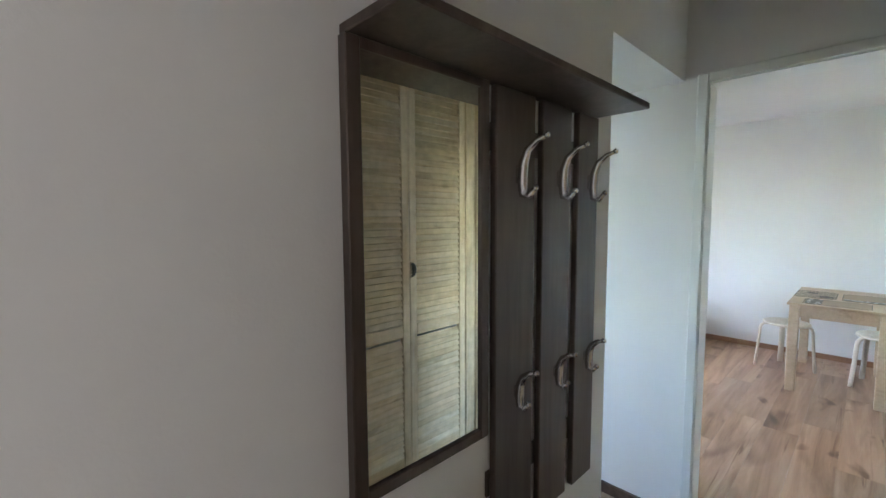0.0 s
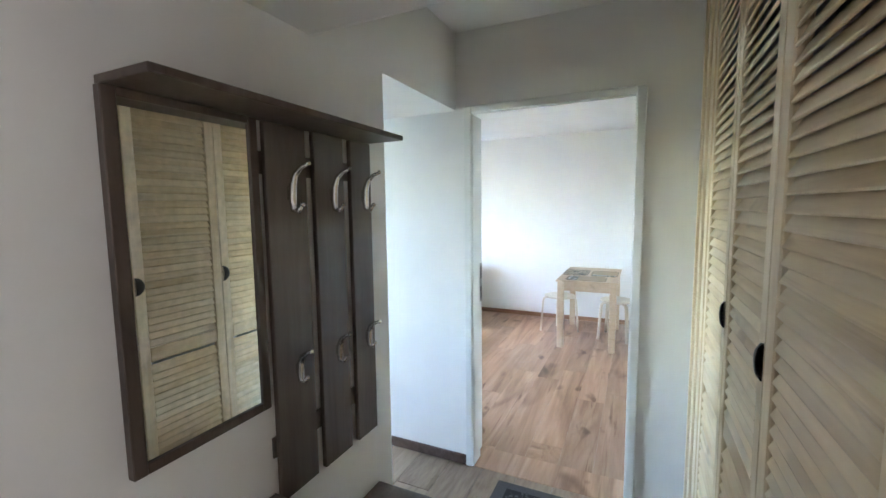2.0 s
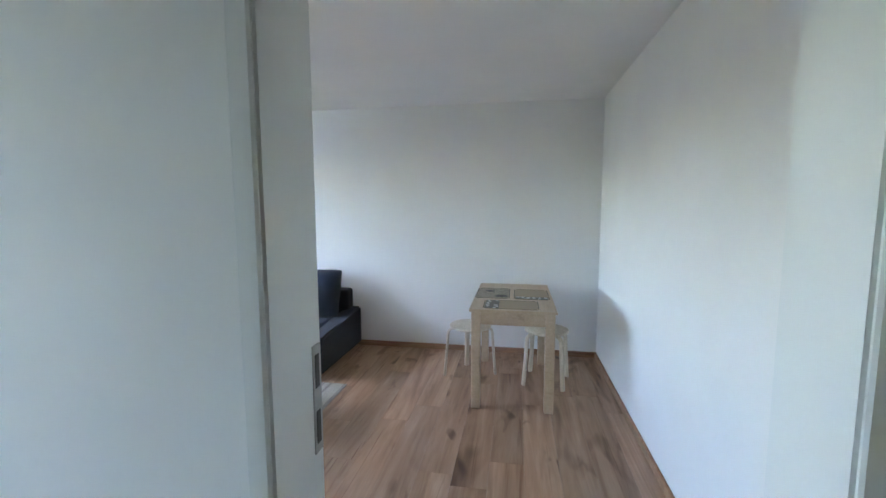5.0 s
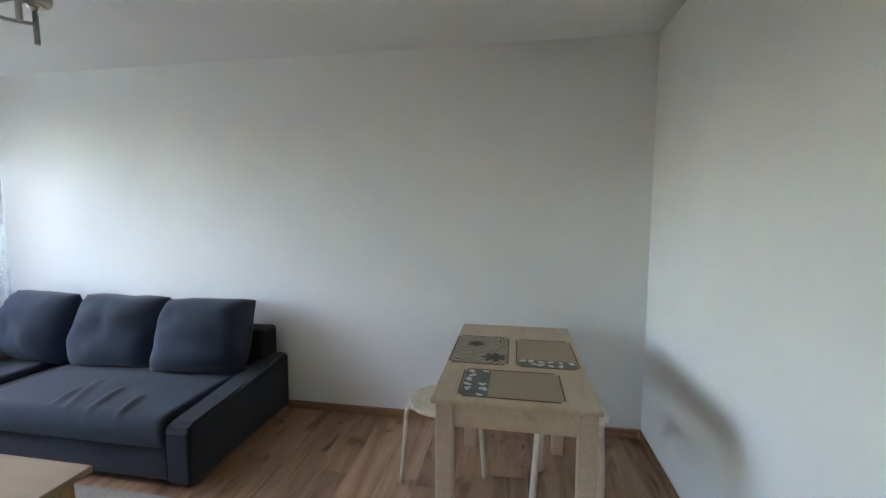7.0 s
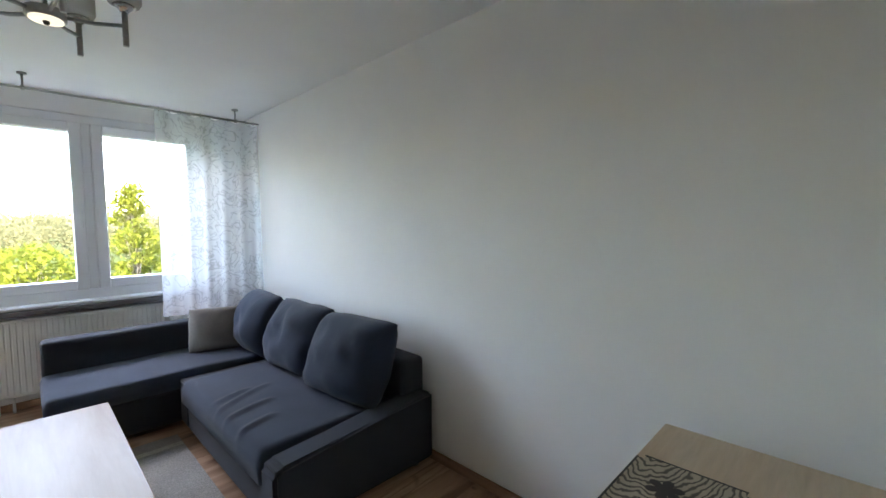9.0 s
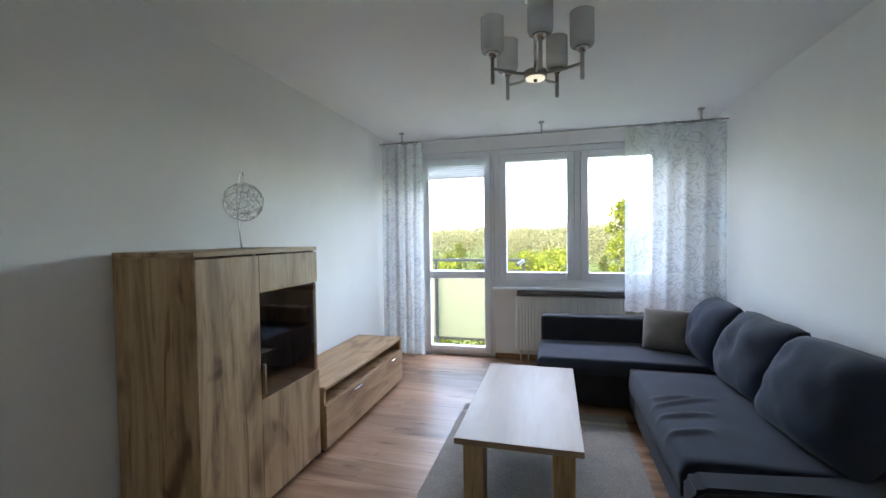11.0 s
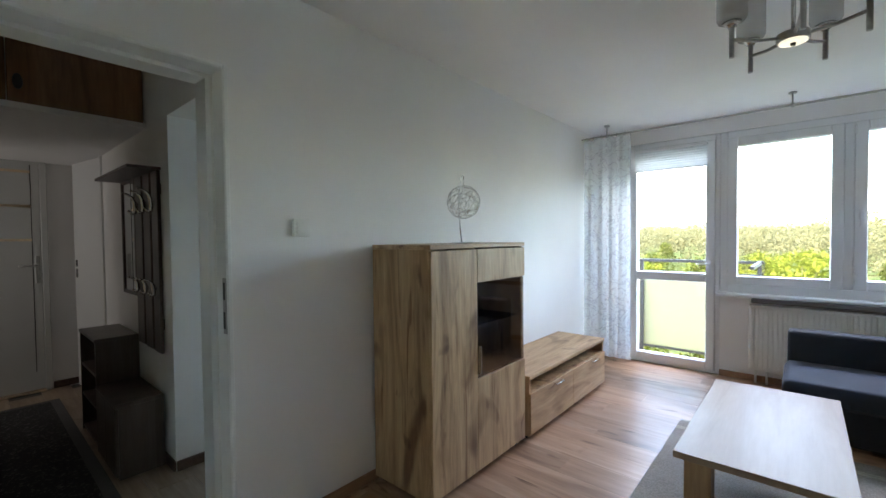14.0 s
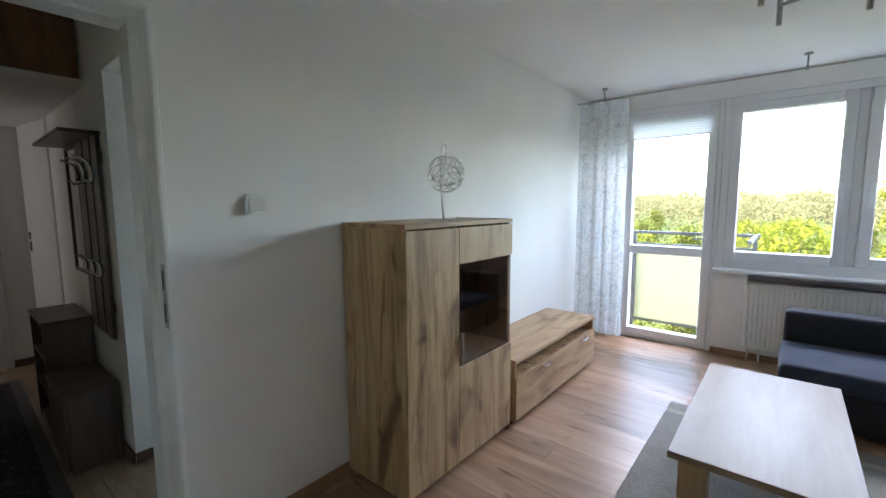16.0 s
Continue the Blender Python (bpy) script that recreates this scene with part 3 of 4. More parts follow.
sofa = thing("corner_sofa", -2.9, 2.8, 0, "slate blue fabric corner sofa with loose back cushions", "sofa")
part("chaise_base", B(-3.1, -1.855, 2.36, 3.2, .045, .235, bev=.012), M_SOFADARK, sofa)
part("seat_cushion", soft(-3.11, -1.853, 2.33, 3.12, .24, .385, .05, .012,
                          [(-2.44, 2.347, -2.601, 2.678), (-2.306, 2.341, -2.369, 2.601), (-2.105, 2.311, -2.171, 2.53), (-2.557, 2.382, -2.61, 2.572)]), M_SOFA, sofa, "wide blue seat cushion with creases")
part("corner_base", B(-4.0, -3.27, 1.7, 3.2, .045, .27, bev=.012), M_SOFADARK, sofa)
part("seat_cushion", soft(-3.9, -3.27, 1.685, 3.12, .272, .385, .04, .008), M_SOFA, sofa)
part("filler", B(-3.275, -3.1, 2.36, 3.15, .05, .34, bev=.01), M_SOFADARK, sofa)
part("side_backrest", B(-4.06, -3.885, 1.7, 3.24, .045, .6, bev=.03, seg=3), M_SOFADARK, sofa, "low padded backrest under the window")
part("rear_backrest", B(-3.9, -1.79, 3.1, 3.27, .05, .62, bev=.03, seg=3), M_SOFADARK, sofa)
bm = bmesh.new()
pr = [(2.335, .045), (3.26, .045), (3.26, .425), (3.2, .43), (2.9, .395), (2.37, .36), (2.335, .335)]
vs = [[bm.verts.new((x, y, z)) for y, z in pr] for x in (-1.852, -1.705)]
bm.faces.new(vs[0])
bm.faces.new(vs[1][::-1])
for i in range(len(pr)):
    k = (i + 1) % len(pr)
    bm.faces.new((vs[0][i], vs[0][k], vs[1][k], vs[1][i]))
bmesh.ops.bevel(bm, geom=list(bm.edges), offset=.018, segments=3, affect="EDGES")
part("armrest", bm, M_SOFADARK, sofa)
for x, y in ((-1.79, 2.42), (-1.79, 3.18), (-3.0, 2.45), (-3.4, 1.78), (-3.95, 1.78), (-3.95, 3.1)):
    part("leg", T([(x, y, 0), (x, y, .05)], .025, 12), M_BLACK, sofa)
for k, (cx, w, tl, yw) in enumerate(((-2.14, .64, -24, 7), (-2.78, .68, -18, 3), (-3.45, .64, -16, -4))):
    solid("back_cushion", pillow(cx, 2.99, .6, w, .5, .3, tl, yw, k + 1), M_SOFA, "plump slate blue back cushion leaning on the sofa", "cushion", "blue sofa cushions")
solid("throw_pillow", pillow(-3.7, 2.72, .545, .38, .36, .15, -22, 70, 9), M_PILLOW, "small beige linen pillow on the sofa corner", "pillow")

# ---- rug and coffee table ----
rug = thing("rug", -2.3, 1.75, 0, "grey flat-woven rug with cream striped ends", "rug")
part("field", B(-3.0, -1.66, 1.13, 2.31, .001, .009, bev=.002), M_RUG, rug)
for x0, x1, mt in ((-1.66, -1.62, M_RUGLIGHT), (-1.62, -1.6, M_RUG), (-1.6, -1.5, M_RUGLIGHT), (-1.5, -1.47, M_RUG), (-3.05, -3.0, M_RUGLIGHT), (-3.17, -3.05, M_RUG)):
    part("stripe", B(x0, x1, 1.13, 2.31, .001, .009, bev=.002), mt, rug)
ct = thing("coffee_table", -2.38, 1.66, 0, "low rectangular coffee table with a pale oak top and oak legs", "coffee table")
part("tabletop", B(-2.962, -1.793, 1.367, 1.945, .378, .407, bev=.002), M_SONOMA, ct, "pale smooth oak laminate top")
for x in (-2.92, -1.94):
    for y in (1.4, 1.81):
        part("leg", B(x, x + .1, y, y + .1, .009, .378, bev=.003), M_OAKV, ct)
part("stretcher", boxes([(-2.82, -1.94, 1.43, 1.45, .3, .378), (-2.82, -1.94, 1.86, 1.88, .3, .378)]), M_OAKH, ct)

# ---- dining table, stools, placemats ----
dt = thing("dining_table", -.14, 2.58, 0, "small rectangular pale birch dining table", "table")
part("tabletop", B(-.445, .163, 2.07, 3.095, .715, .735, bev=.004), M_BIRCH, dt)
for x in (-.43, .085):
    for y in (2.085, 3.01):
        part("leg", B(x, x + .065, y, y + .065, 0, .715, bev=.005), M_BIRCH, dt)
part("apron", boxes([(-.365, .085, 2.1, 2.12, .62, .715), (-.365, .085, 3.04, 3.06, .62, .715), (-.42, -.4, 2.15, 3.01, .62, .715), (.118, .138, 2.15, 3.01, .62, .715)], bev=.002), M_BIRCH, dt)
st = thing("stool", 0, 0, 0, "round pale birch stool with bent legs under the dining table", "stool", "stools at the dining table")
part("seat", lathe([(.165, .428), (.175, .432), (.178, .441), (.175, .449), (.165, .452)], 0, 0, 36), M_STOOL, st)
for k in range(4):
    a = math.pi / 2 * k
    c, s = math.cos(a), math.sin(a)
    prof = [(.05, .42), (.13, .42), (.165, .416), (.184, .4), (.192, .37), (.2, .25), (.212, .1), (.22, 0.004)]
    part("leg", T([(r * c, r * s, z) for r, z in prof], .0115, 10, 1.9), M_STOOL, st)
copy_thing(st, pose(.135, 2.66, 0, 0, 0, 33))
st.matrix_basis = pose(-.5, 2.68, 0, 0, 0, 14)


def placemat(x0, x1, y0, y1, label, face, band=None):
    root = thing("placemat", (x0 + x1) / 2, (y0 + y1) / 2, .735, label, "placemat", "placemats on the dining table")
    bm = B(x0, x1, y0, y1, .7352, .7372)
    bmesh.ops.bevel(bm, geom=[e for e in bm.edges if abs(e.verts[0].co.z - e.verts[1].co.z) > .001], offset=.02, segments=4, affect="EDGES")
    part("sheet", bm, face, root)
    w = .005
    part("border", boxes([(x0 + .018, x1 - .018, y0, y0 + w, .7372, .738), (x0 + .018, x1 - .018, y1 - w, y1, .7372, .738), (x0, x0 + w, y0 + .018, y1 - .018, .7372, .738), (x1 - w, x1, y0 + .018, y1 - .018, .7372, .738)]), M_BLACK, root, "black printed edge line")
    if band:
        a0, a1, b0, b1 = band
        part("band", B(a0, a1, b0, b1, .7373, .7377), M_MATGREY, root, "grey printed band")
        rnd = random.Random(int(a0 * 1000))
        bm = bmesh.new()
        nx, ny = max(2, int((a1 - a0) / .038)), max(2, int((b1 - b0) / .038))
        for i in range(nx):
            for j in range(ny):
                cx, cy = a0 + (i + .5) * (a1 - a0) / nx + rnd.uniform(-.006, .006), b0 + (j + .5) * (b1 - b0) / ny + rnd.uniform(-.006, .006)
                if rnd.random() < .8:
                    for q in range(3):
                        ang, rr = rnd.uniform(0, 6.28), .009
                        bmesh.ops.create_circle(bm, cap_ends=True, segments=7, radius=rnd.uniform(.007, .011), matrix=Matrix.Translation((cx + rr * math.cos(ang), cy + rr * math.sin(ang), .7381 + q * .0001)))
        tagged(part("petals", bm, M_PETAL, root, "white printed blossoms"), kind="stuff")
    return root


pm = placemat(-.44, -.168, 2.445, 2.85, "placemat printed with dark wood rings and two flowers", M_MATINK)
for cx, cy, rad, pet in ((-.235, 2.535, .058, 7), (-.335, 2.72, .045, 6)):
    bm = bmesh.new()
    rim = []
    for i in range(pet * 8):
        a = 2 * math.pi * i / (pet * 8)
        r = rad * (.5 + .5 * abs(math.sin(a * pet / 2)) ** .7)
        rim.append(bm.verts.new((cx + r * math.cos(a), cy + r * math.sin(a), .7379)))
    hub = bm.verts.new((cx, cy, .7381))
    for i in range(len(rim)):
        bm.faces.new((hub, rim[i], rim[(i + 1) % len(rim)]))
    part("flower", bm, M_FLOWERINK, pm, "dark brown printed flower")
placemat(-.135, .141, 2.44, 2.83, "beige placemat with a row of white blossoms", M_MATCORK, (-.125, .13, 2.45, 2.53))
placemat(-.353, .043, 2.11, 2.38, "beige placemat with a band of white blossoms", M_MATCORK, (-.343, -.24, 2.12, 2.37))

# ---- cabinet and tv stand ----
cb = thing("display_cabinet", -1.715, .24, 0, "rustic oak cabinet with a tall door and a glazed compartment", "cabinet")
X0, X1, XM = -2.153, -1.277, -1.648
for nm, row in (("side_panel", (X1 - .018, X1, .022, .43, .03, 1.268)), ("side_panel", (X0, X0 + .018, .022, .43, .03, 1.268)), ("divider", (XM - .009, XM + .009, .03, .425, .05, 1.268)),
                ("back_panel", (X0 + .018, X1 - .018, .022, .03, .03, 1.268)), ("bottom_board", (X0 + .018, X1 - .018, .03, .425, .03, .05)),
                ("inner_shelf", (X0 + .018, XM - .009, .03, .425, .545, .56)), ("inner_shelf", (X0 + .018, XM - .009, .03, .425, 1.075, 1.09))):
    part(nm, B(*row), M_OAKV, cb)
part("top_board", B(X0 - .003, X1 + .003, .022, .448, 1.27, 1.292, bev=.002), M_OAKH, cb)
part("tall_door", B(XM + .002, X1 - .001, .431, .449, .045, 1.262, bev=.0015), M_OAKV, cb)
part("drawer_front", B(X0 + .001, XM - .002, .431, .449, 1.083, 1.262, bev=.0015), M_OAKV, cb)
part("low_door", B(X0 + .001, XM - .002, .431, .449, .045, .552, bev=.0015), M_OAKV, cb)
gl = part("glass_door", B(X0 + .006, XM - .003, .436, .442, .556, 1.079), M_SMOKE, cb, "smoked glass door")
part("glass_shelf", B(X0 + .02, XM - .01, .05, .4, .83, .838), M_SMOKE, cb, "glass shelf")
part("handle", boxes([(XM - .012, XM - .002, .449, .47, .585, .735), ], bev=.003), M_CHROME, cb)
for x in (X0 + .03, X1 - .06):
    for y in (.05, .38):
        part("foot", B(x, x + .03, y, y + .03, 0, .03), M_BLACK, cb)
tv = thing("tv_stand", -2.86, .24, 0, "low rustic oak tv stand with an open niche and two drawers", "tv stand")
U0, U1 = -3.523, -2.2
part("body", boxes([(U1 - .02, U1, .022, .45, .03, .4), (U0, U0 + .02, .022, .45, .03, .4), (U0 + .02, U1 - .02, .022, .03, .03, .4), (U0 + .02, U1 - .02, .03, .44, .295, .31), (U0 + .02, U1 - .02, .03, .44, .03, .046)]), M_OAKV, tv)
part("top_board", B(U0 - .003, U1 + .003, .022, .46, .401, .425, bev=.002), M_OAKH, tv)
xm = (U0 + U1) / 2
for a, b in ((U0 + .002, xm - .002), (xm + .002, U1 - .002)):
    d = part("drawer_front", B(a, b, .445, .463, .04, .31, bev=.0015), M_OAKH, tv)
    c = -3.254 if a < -3 else -2.586
    part("handle", tube(tube(T([(c - .06, .487, .29), (c + .06, .487, .29)], .006, 8), [(c - .05, .463, .29), (c - .05, .487, .29)], .005, 8), [(c + .05, .463, .29), (c + .05, .487, .29)], .005, 8), M_CHROME, d, "chrome bar handle")
for x in (U0 + .03, U1 - .06):
    for y in (.05, .39):
        part("foot", B(x, x + .03, y, y + .03, 0, .03), M_BLACK, tv)

# wire ball ornament
orn = thing("wire_ball_ornament", -1.8, .23, 1.292, "silver wire ball hanging from a curved metal stand", "ornament")
part("base", lathe([(.062, 1.292), (.064, 1.296), (.06, 1.3)], -1.8, .23, 28), M_CHROME, orn)
part("stand", T([(-1.79, .23, 1.298), (-1.775, .23, 1.4), (-1.765, .23, 1.5), (-1.77, .23, 1.6), (-1.785, .23, 1.67), (-1.8, .23, 1.7), (-1.812, .23, 1.695), (-1.815, .23, 1.68)], .004, 8), M_CHROME, orn)
rnd = random.Random(4)
for k in range(22):
    ax = Vector((rnd.uniform(-1, 1), rnd.uniform(-1, 1), rnd.uniform(-1, 1))).normalized()
    u = ax.orthogonal().normalized()
    w = ax.cross(u)
    off, r = rnd.uniform(-.05, .05), .1
    rr = math.sqrt(r * r - off * off)
    part("wire", T([Vector((-1.812, .23, 1.54)) + ax * off + (u * math.cos(a) + w * math.sin(a)) * rr for a in (2 * math.pi * i / 28 for i in range(28))], .0014, 5, closed=True), M_CHROME, orn)
part("link", T([(-1.815, .23, 1.68), (-1.814, .23, 1.637)], .002, 6), M_CHROME, orn)


def switch(x, y, z, facing):
    root = thing("light_switch", x, y, z, "white square rocker light switch on the wall", "light switch", "light switches")
    f = facing
    part("plate", B(x - .042, x + .042, min(y, y + .009 * f), max(y, y + .022 * f), z - .042, z + .042, bev=.003), M_SWITCH, root)
    part("rocker", B(x - .03, x + .03, min(y + .022 * f, y + .028 * f), max(y + .022 * f, y + .028 * f), z - .03, z + .03, bev=.002), M_SWITCH, root)


switch(-.863, 0, 1.379, 1)
switch(-1.17, SW, 1.4, -1)

# ---- chandelier ----
LX, LY, LZ = -1.92, 1.745, 2.072
ch = thing("chandelier", LX, LY, CZ, "five-arm chrome ceiling lamp with frosted grey glass shades", "ceiling lamp")
part("canopy", lathe([(.055, CZ), (.055, CZ - .02), (.045, CZ - .028)], LX, LY), M_CHROME, ch)
part("stem", T([(LX, LY, CZ - .02), (LX, LY, LZ)], .008), M_CHROME, ch)
part("hub", lathe([(.03, LZ - .012), (.052, LZ - .01), (.052, LZ + .018), (.03, LZ + .026)], LX, LY, 28), M_NICKEL, ch)
part("disc", lathe([(.028, LZ - .018), (.044, LZ - .016), (.044, LZ - .011)], LX, LY, 28), M_DISC, ch, "small glowing glass disc under the hub")
part("knob", lathe([(.007, LZ - .028), (.009, LZ - .022), (.009, LZ - .018)], LX, LY, 12), M_BLACK, ch)
for k in range(5):
    a = radians(8 + 72 * k)
    c, s = math.cos(a), math.sin(a)
    ax, ay = LX + .205 * c, LY + .205 * s
    arm = part("arm", tube(T([(LX + .05 * c, LY + .05 * s, LZ + .005), (LX + .12 * c, LY + .12 * s, LZ + .006), (ax, ay, LZ + .02)], .0065), [(ax, ay, LZ - .05), (ax, ay, LZ + .07)], .009), M_NICKEL, ch)
    part("cup", lathe([(.012, LZ + .065), (.02, LZ + .075), (.034, LZ + .088)], ax, ay, 18), M_CHROME, arm)
    bm = bmesh.new()
    rings = []
    for r, z in ((.03, .088), (.046, .092), (.052, .105), (.052, .24), (.049, .24), (.049, .107), (.044, .096), (.03, .092)):
        rings.append([bm.verts.new((ax + r * math.cos(q * .2618), ay + r * math.sin(q * .2618), LZ + z)) for q in range(24)])
    for p, q in zip(rings, rings[1:]):
        for i in range(24):
            bm.faces.new((p[i], p[(i + 1) % 24], q[(i + 1) % 24], q[i])).smooth = True
    part("shade", bm, M_SHADE, arm, "frosted grey glass cylinder shade")

# ---- hall: coat rack with mirror ----
rk = thing("coat_rack", RX, -1.48, 1.75, "dark wenge coat rack panel with mirror, shelf and hooks", "coat rack")
part("shelf", B(RX, -.435, -1.907, -1.063, 1.74, 1.757, bev=.002), M_WENGE, rk)
part("mirror_frame", boxes([(RX, RX + .022, -1.91, -1.882, .962, 1.74), (RX, RX + .022, -1.588, -1.562, .962, 1.74), (RX, RX + .022, -1.882, -1.588, 1.722, 1.74), (RX, RX + .022, -1.882, -1.588, .962, .985)], bev=.002), M_WENGE, rk)
bm = B(-.004, .004, -.147, .147, .985, 1.722)
bm.transform(pose(RX + .011, -1.735, 0, 0, 0, -0.2))
part("mirror", bm, M_MIRROR, rk, "clear mirror glass")
for y0, y1, zb in ((-1.542, -1.392, .665), (-1.358, -1.219, .662), (-1.18, -1.063, .66)):
    bd = part("board", B(RX + .006, RX + .024, y0, y1, zb, 1.738, bev=.0025), M_WENGE, rk)
    yc = (y0 + y1) / 2
    f = RX + .024
    for z0, k in ((1.55, 1.0), (1.04, .72)):
        pts = [(.028, -.03), (.018, -.045), (.006, -.04), (.004, -.015), (.006, .02), (.014, .045), (.032, .062), (.05, .068)]
        bm = T([(f + .01 + x * k * 1.35, yc, z0 + z * k * 1.15) for x, z in pts], [.006, .0075, .01, .0115, .011, .009, .0065, .005], 9)
        bmesh.ops.create_uvsphere(bm, u_segments=10, v_segments=7, radius=.0075, matrix=Matrix.Translation((f + .01 + .05 * k * 1.35, yc, z0 + .069 * k * 1.15)))
        bmesh.ops.create_uvsphere(bm, u_segments=10, v_segments=7, radius=.0075, matrix=Matrix.Translation((f + .01 + .03 * k * 1.35, yc, z0 - .028 * k * 1.15)))
        box(bm, f, f + .016, yc - .007, yc + .007, z0 - .02 * k, z0 + .02 * k, bev=.002)
        part("hook", bm, M_CHROME, bd, "silver double coat hook")
for z in (.8, 1.6):
    part("batten", B(RX, RX + .006, -1.55, -1.07, z, z + .06), M_WENGE, rk)

# shoe cabinets
sb = thing("shoe_bench", -.47, -1.28, 0, "low dark wenge shoe cabinet against the hall wall", "shoe cabinet")
part("top", B(RX + .017, -.345, -1.54, -1.055, .405, .425, bev=.002), M_WENGE, sb)
part("carcass", B(RX + .017, -.365, -1.535, -1.06, .0, .403, bev=.002), M_WENGE, sb)
for y in (-1.533, -1.296):
    part("door", B(-.364, -.348, y, y + .233, .02, .4, bev=.002), M_WENGE, sb)
sa = thing("shoe_shelf", -.47, -1.85, 0, "taller dark wenge shelf unit with open compartments", "shelf unit")
part("top", B(RX + .017, -.35, -2.09, -1.562, .69, .71, bev=.002), M_WENGE, sa)
part("carcass", boxes([(RX + .017, -.355, -2.085, -2.067, 0, .69), (RX + .017, -.355, -1.585, -1.565, 0, .69), (RX + .017, RX + .03, -2.067, -1.585, 0, .69)]), M_WENGE, sa)
for z in (.02, .25, .46):
    part("shelf_board", B(RX + .03, -.36, -2.067, -1.585, z, z + .018), M_WENGE, sa)

# entrance door
ed = thing("door_entrance", .23, HS, 0, "closed pale grey entrance door with shiny horizontal inlays", "door", "", "structure")
part("frame", boxes([(-.335, -.29, HS, HS + .03, 0, 2.1), (.75, .8, HS, HS + .03, 0, 2.1), (-.29, .75, HS, HS + .03, 2.05, 2.1)], bev=.004), M_DOORGREY, ed)
part("leaf", B(-.288, .748, HS + .002, HS + .022, .02, 2.048, bev=.003), M_DOORGREY, ed)
for z in (1.94, 1.64, 1.345):
    part("inlay", B(-.23, .69, HS + .022, HS + .026, z - .011, z + .011), M_BRASS, ed, "polished metal strip")
part("groove", B(-.234, -.228, HS + .022, HS + .0235, .18, 2.0), M_BLACK, ed)
hd = part("lock_plate", B(-.335 + .06, -.245, HS + .022, HS + .03, .96, 1.2, bev=.003), M_NICKEL, ed)
part("lever", tube(T([(-.26, HS + .03, 1.12), (-.26, HS + .075, 1.12)], .009, 8), [(-.26, HS + .07, 1.12), (-.14, HS + .07, 1.12)], .009, 8), M_NICKEL, hd)
structure("threshold", B(-.29, .75, HS + .002, HS + .06, 0, .016, bev=.004), M_BRASS, "polished metal threshold of the entrance door", "threshold")

# white side door in the rack wall
sd = thing("door_side", RX, -2.83, 0, "white gloss side door standing ajar in a white frame", "door", "", "structure")
part("frame", boxes([(RX - .004, RX + .014, -2.66, -2.6, 0, 2.1), (RX - .004, RX + .014, -3.345, -3.3, 0, 2.1), (RX - .004, RX + .014, -3.3, -2.66, 2.04, 2.1)], bev=.003), M_GLOSS, sd)
bm = boxes([(-.04, 0, -.62, 0, .005, 2.035)], bev=.002)
bm.transform(pose(RX, -2.67, 0, 0, 0, 9))
part("leaf", bm, M_GLOSS, sd)
bm = boxes([(0, .004, -.59, -.555, 1.0, 1.08), (0, .004, -.59, -.555, 1.1, 1.16)], bev=.001)
bm.transform(pose(RX, -2.67, 0, 0, 0, 9))
part("keyhole_plate", bm, M_BLACK, sd)

# overhead cupboard
oc = thing("overhead_cupboard", .0, -1.44, 2.04, "brown veneer cupboard spanning the hall below the ceiling", "cupboard")
part("bottom_board", B(RX + .001, KX - .0, HS + .001, -1.34, 2.03, 2.055), M_WALL, oc, "white painted underside")
for x0, x1 in ((RX + .012, .0), (.004, KX - .002)):
    dd = part("door", B(x0, x1, -1.36, -1.34, 2.06, CZ - .012, bev=.003), M_TEAK, oc)
    px = -.04 if x0 < -.3 else .044
    part("pull", lathe([(.028, -1.34), (.026, -1.33), (.012, -1.324)], 0, 0, 18), M_BLACK, dd, "dark oval pull")
    p = dd.children[0]
    p.matrix_basis = Matrix.Translation(-Vector(oc.matrix_basis.translation)) @ Matrix.Translation((px, 0, 2.17)) @ Matrix(((.75, 0, 0, 0), (0, 0, 1, 0), (0, 1.5, 0, 0), (0, 0, 0, 1))) @ Matrix.Translation(Vector(oc.matrix_basis.translation))
part("edge_trim", B(RX + .001, KX, -1.34, -1.332, 2.028, 2.06), M_WALL, oc)

# hall runner
mt = thing("hall_runner", 0, -1.6, 0, "long dark speckled hall runner with a grey edge", "runner")
part("field", B(-.27, .25, -2.9, -.33, .001, .009), M_MAT, mt)
part("edge", boxes([(-.33, -.27, -2.95, -.28, .001, .008), (.25, .31, -2.95, -.28, .001, .008), (-.27, .25, -.33, -.28, .001, .008), (-.27, .25, -2.95, -2.9, .001, .008)]), M_MATEDGE, mt)

# ---- closet with louvered doors ----
cf = thing("closet_frame", KX, -1.3, 0, "pale lacquered pine frame around the closet doors", "frame", "", "structure")
part("post", B(KX - .004, KX + .05, -.388, -.306, 0, CZ - .03, bev=.004), M_PINE, cf)
part("post", B(KX - .012, KX + .05, -.3, SW - .001, 0, CZ - .03, bev=.004), M_PINE, cf)
part("bead", B(KX - .022, KX - .012, -.235, SW - .001, 0, CZ - .03, bev=.003), M_PINE, cf)
part("post", B(KX - .005, KX + .05, -2.56, -2.535, 0, CZ - .03, bev=.004), M_PINE, cf)
part("head", B(KX - .005, KX + .05, -2.535, -.388, CZ - .06, CZ - .001, bev=.004), M_PINE, cf)
LW = .44
slat_bm = B(-.0035, .0035, -(LW - .1) / 2, (LW - .1) / 2, -.024, .024, bev=.002)
SLAT = finish(slat_bm, "slat", M_PINEH)
leaf0 = None
Y1 = (-.392, -.833, -1.275, -1.808, -2.25)
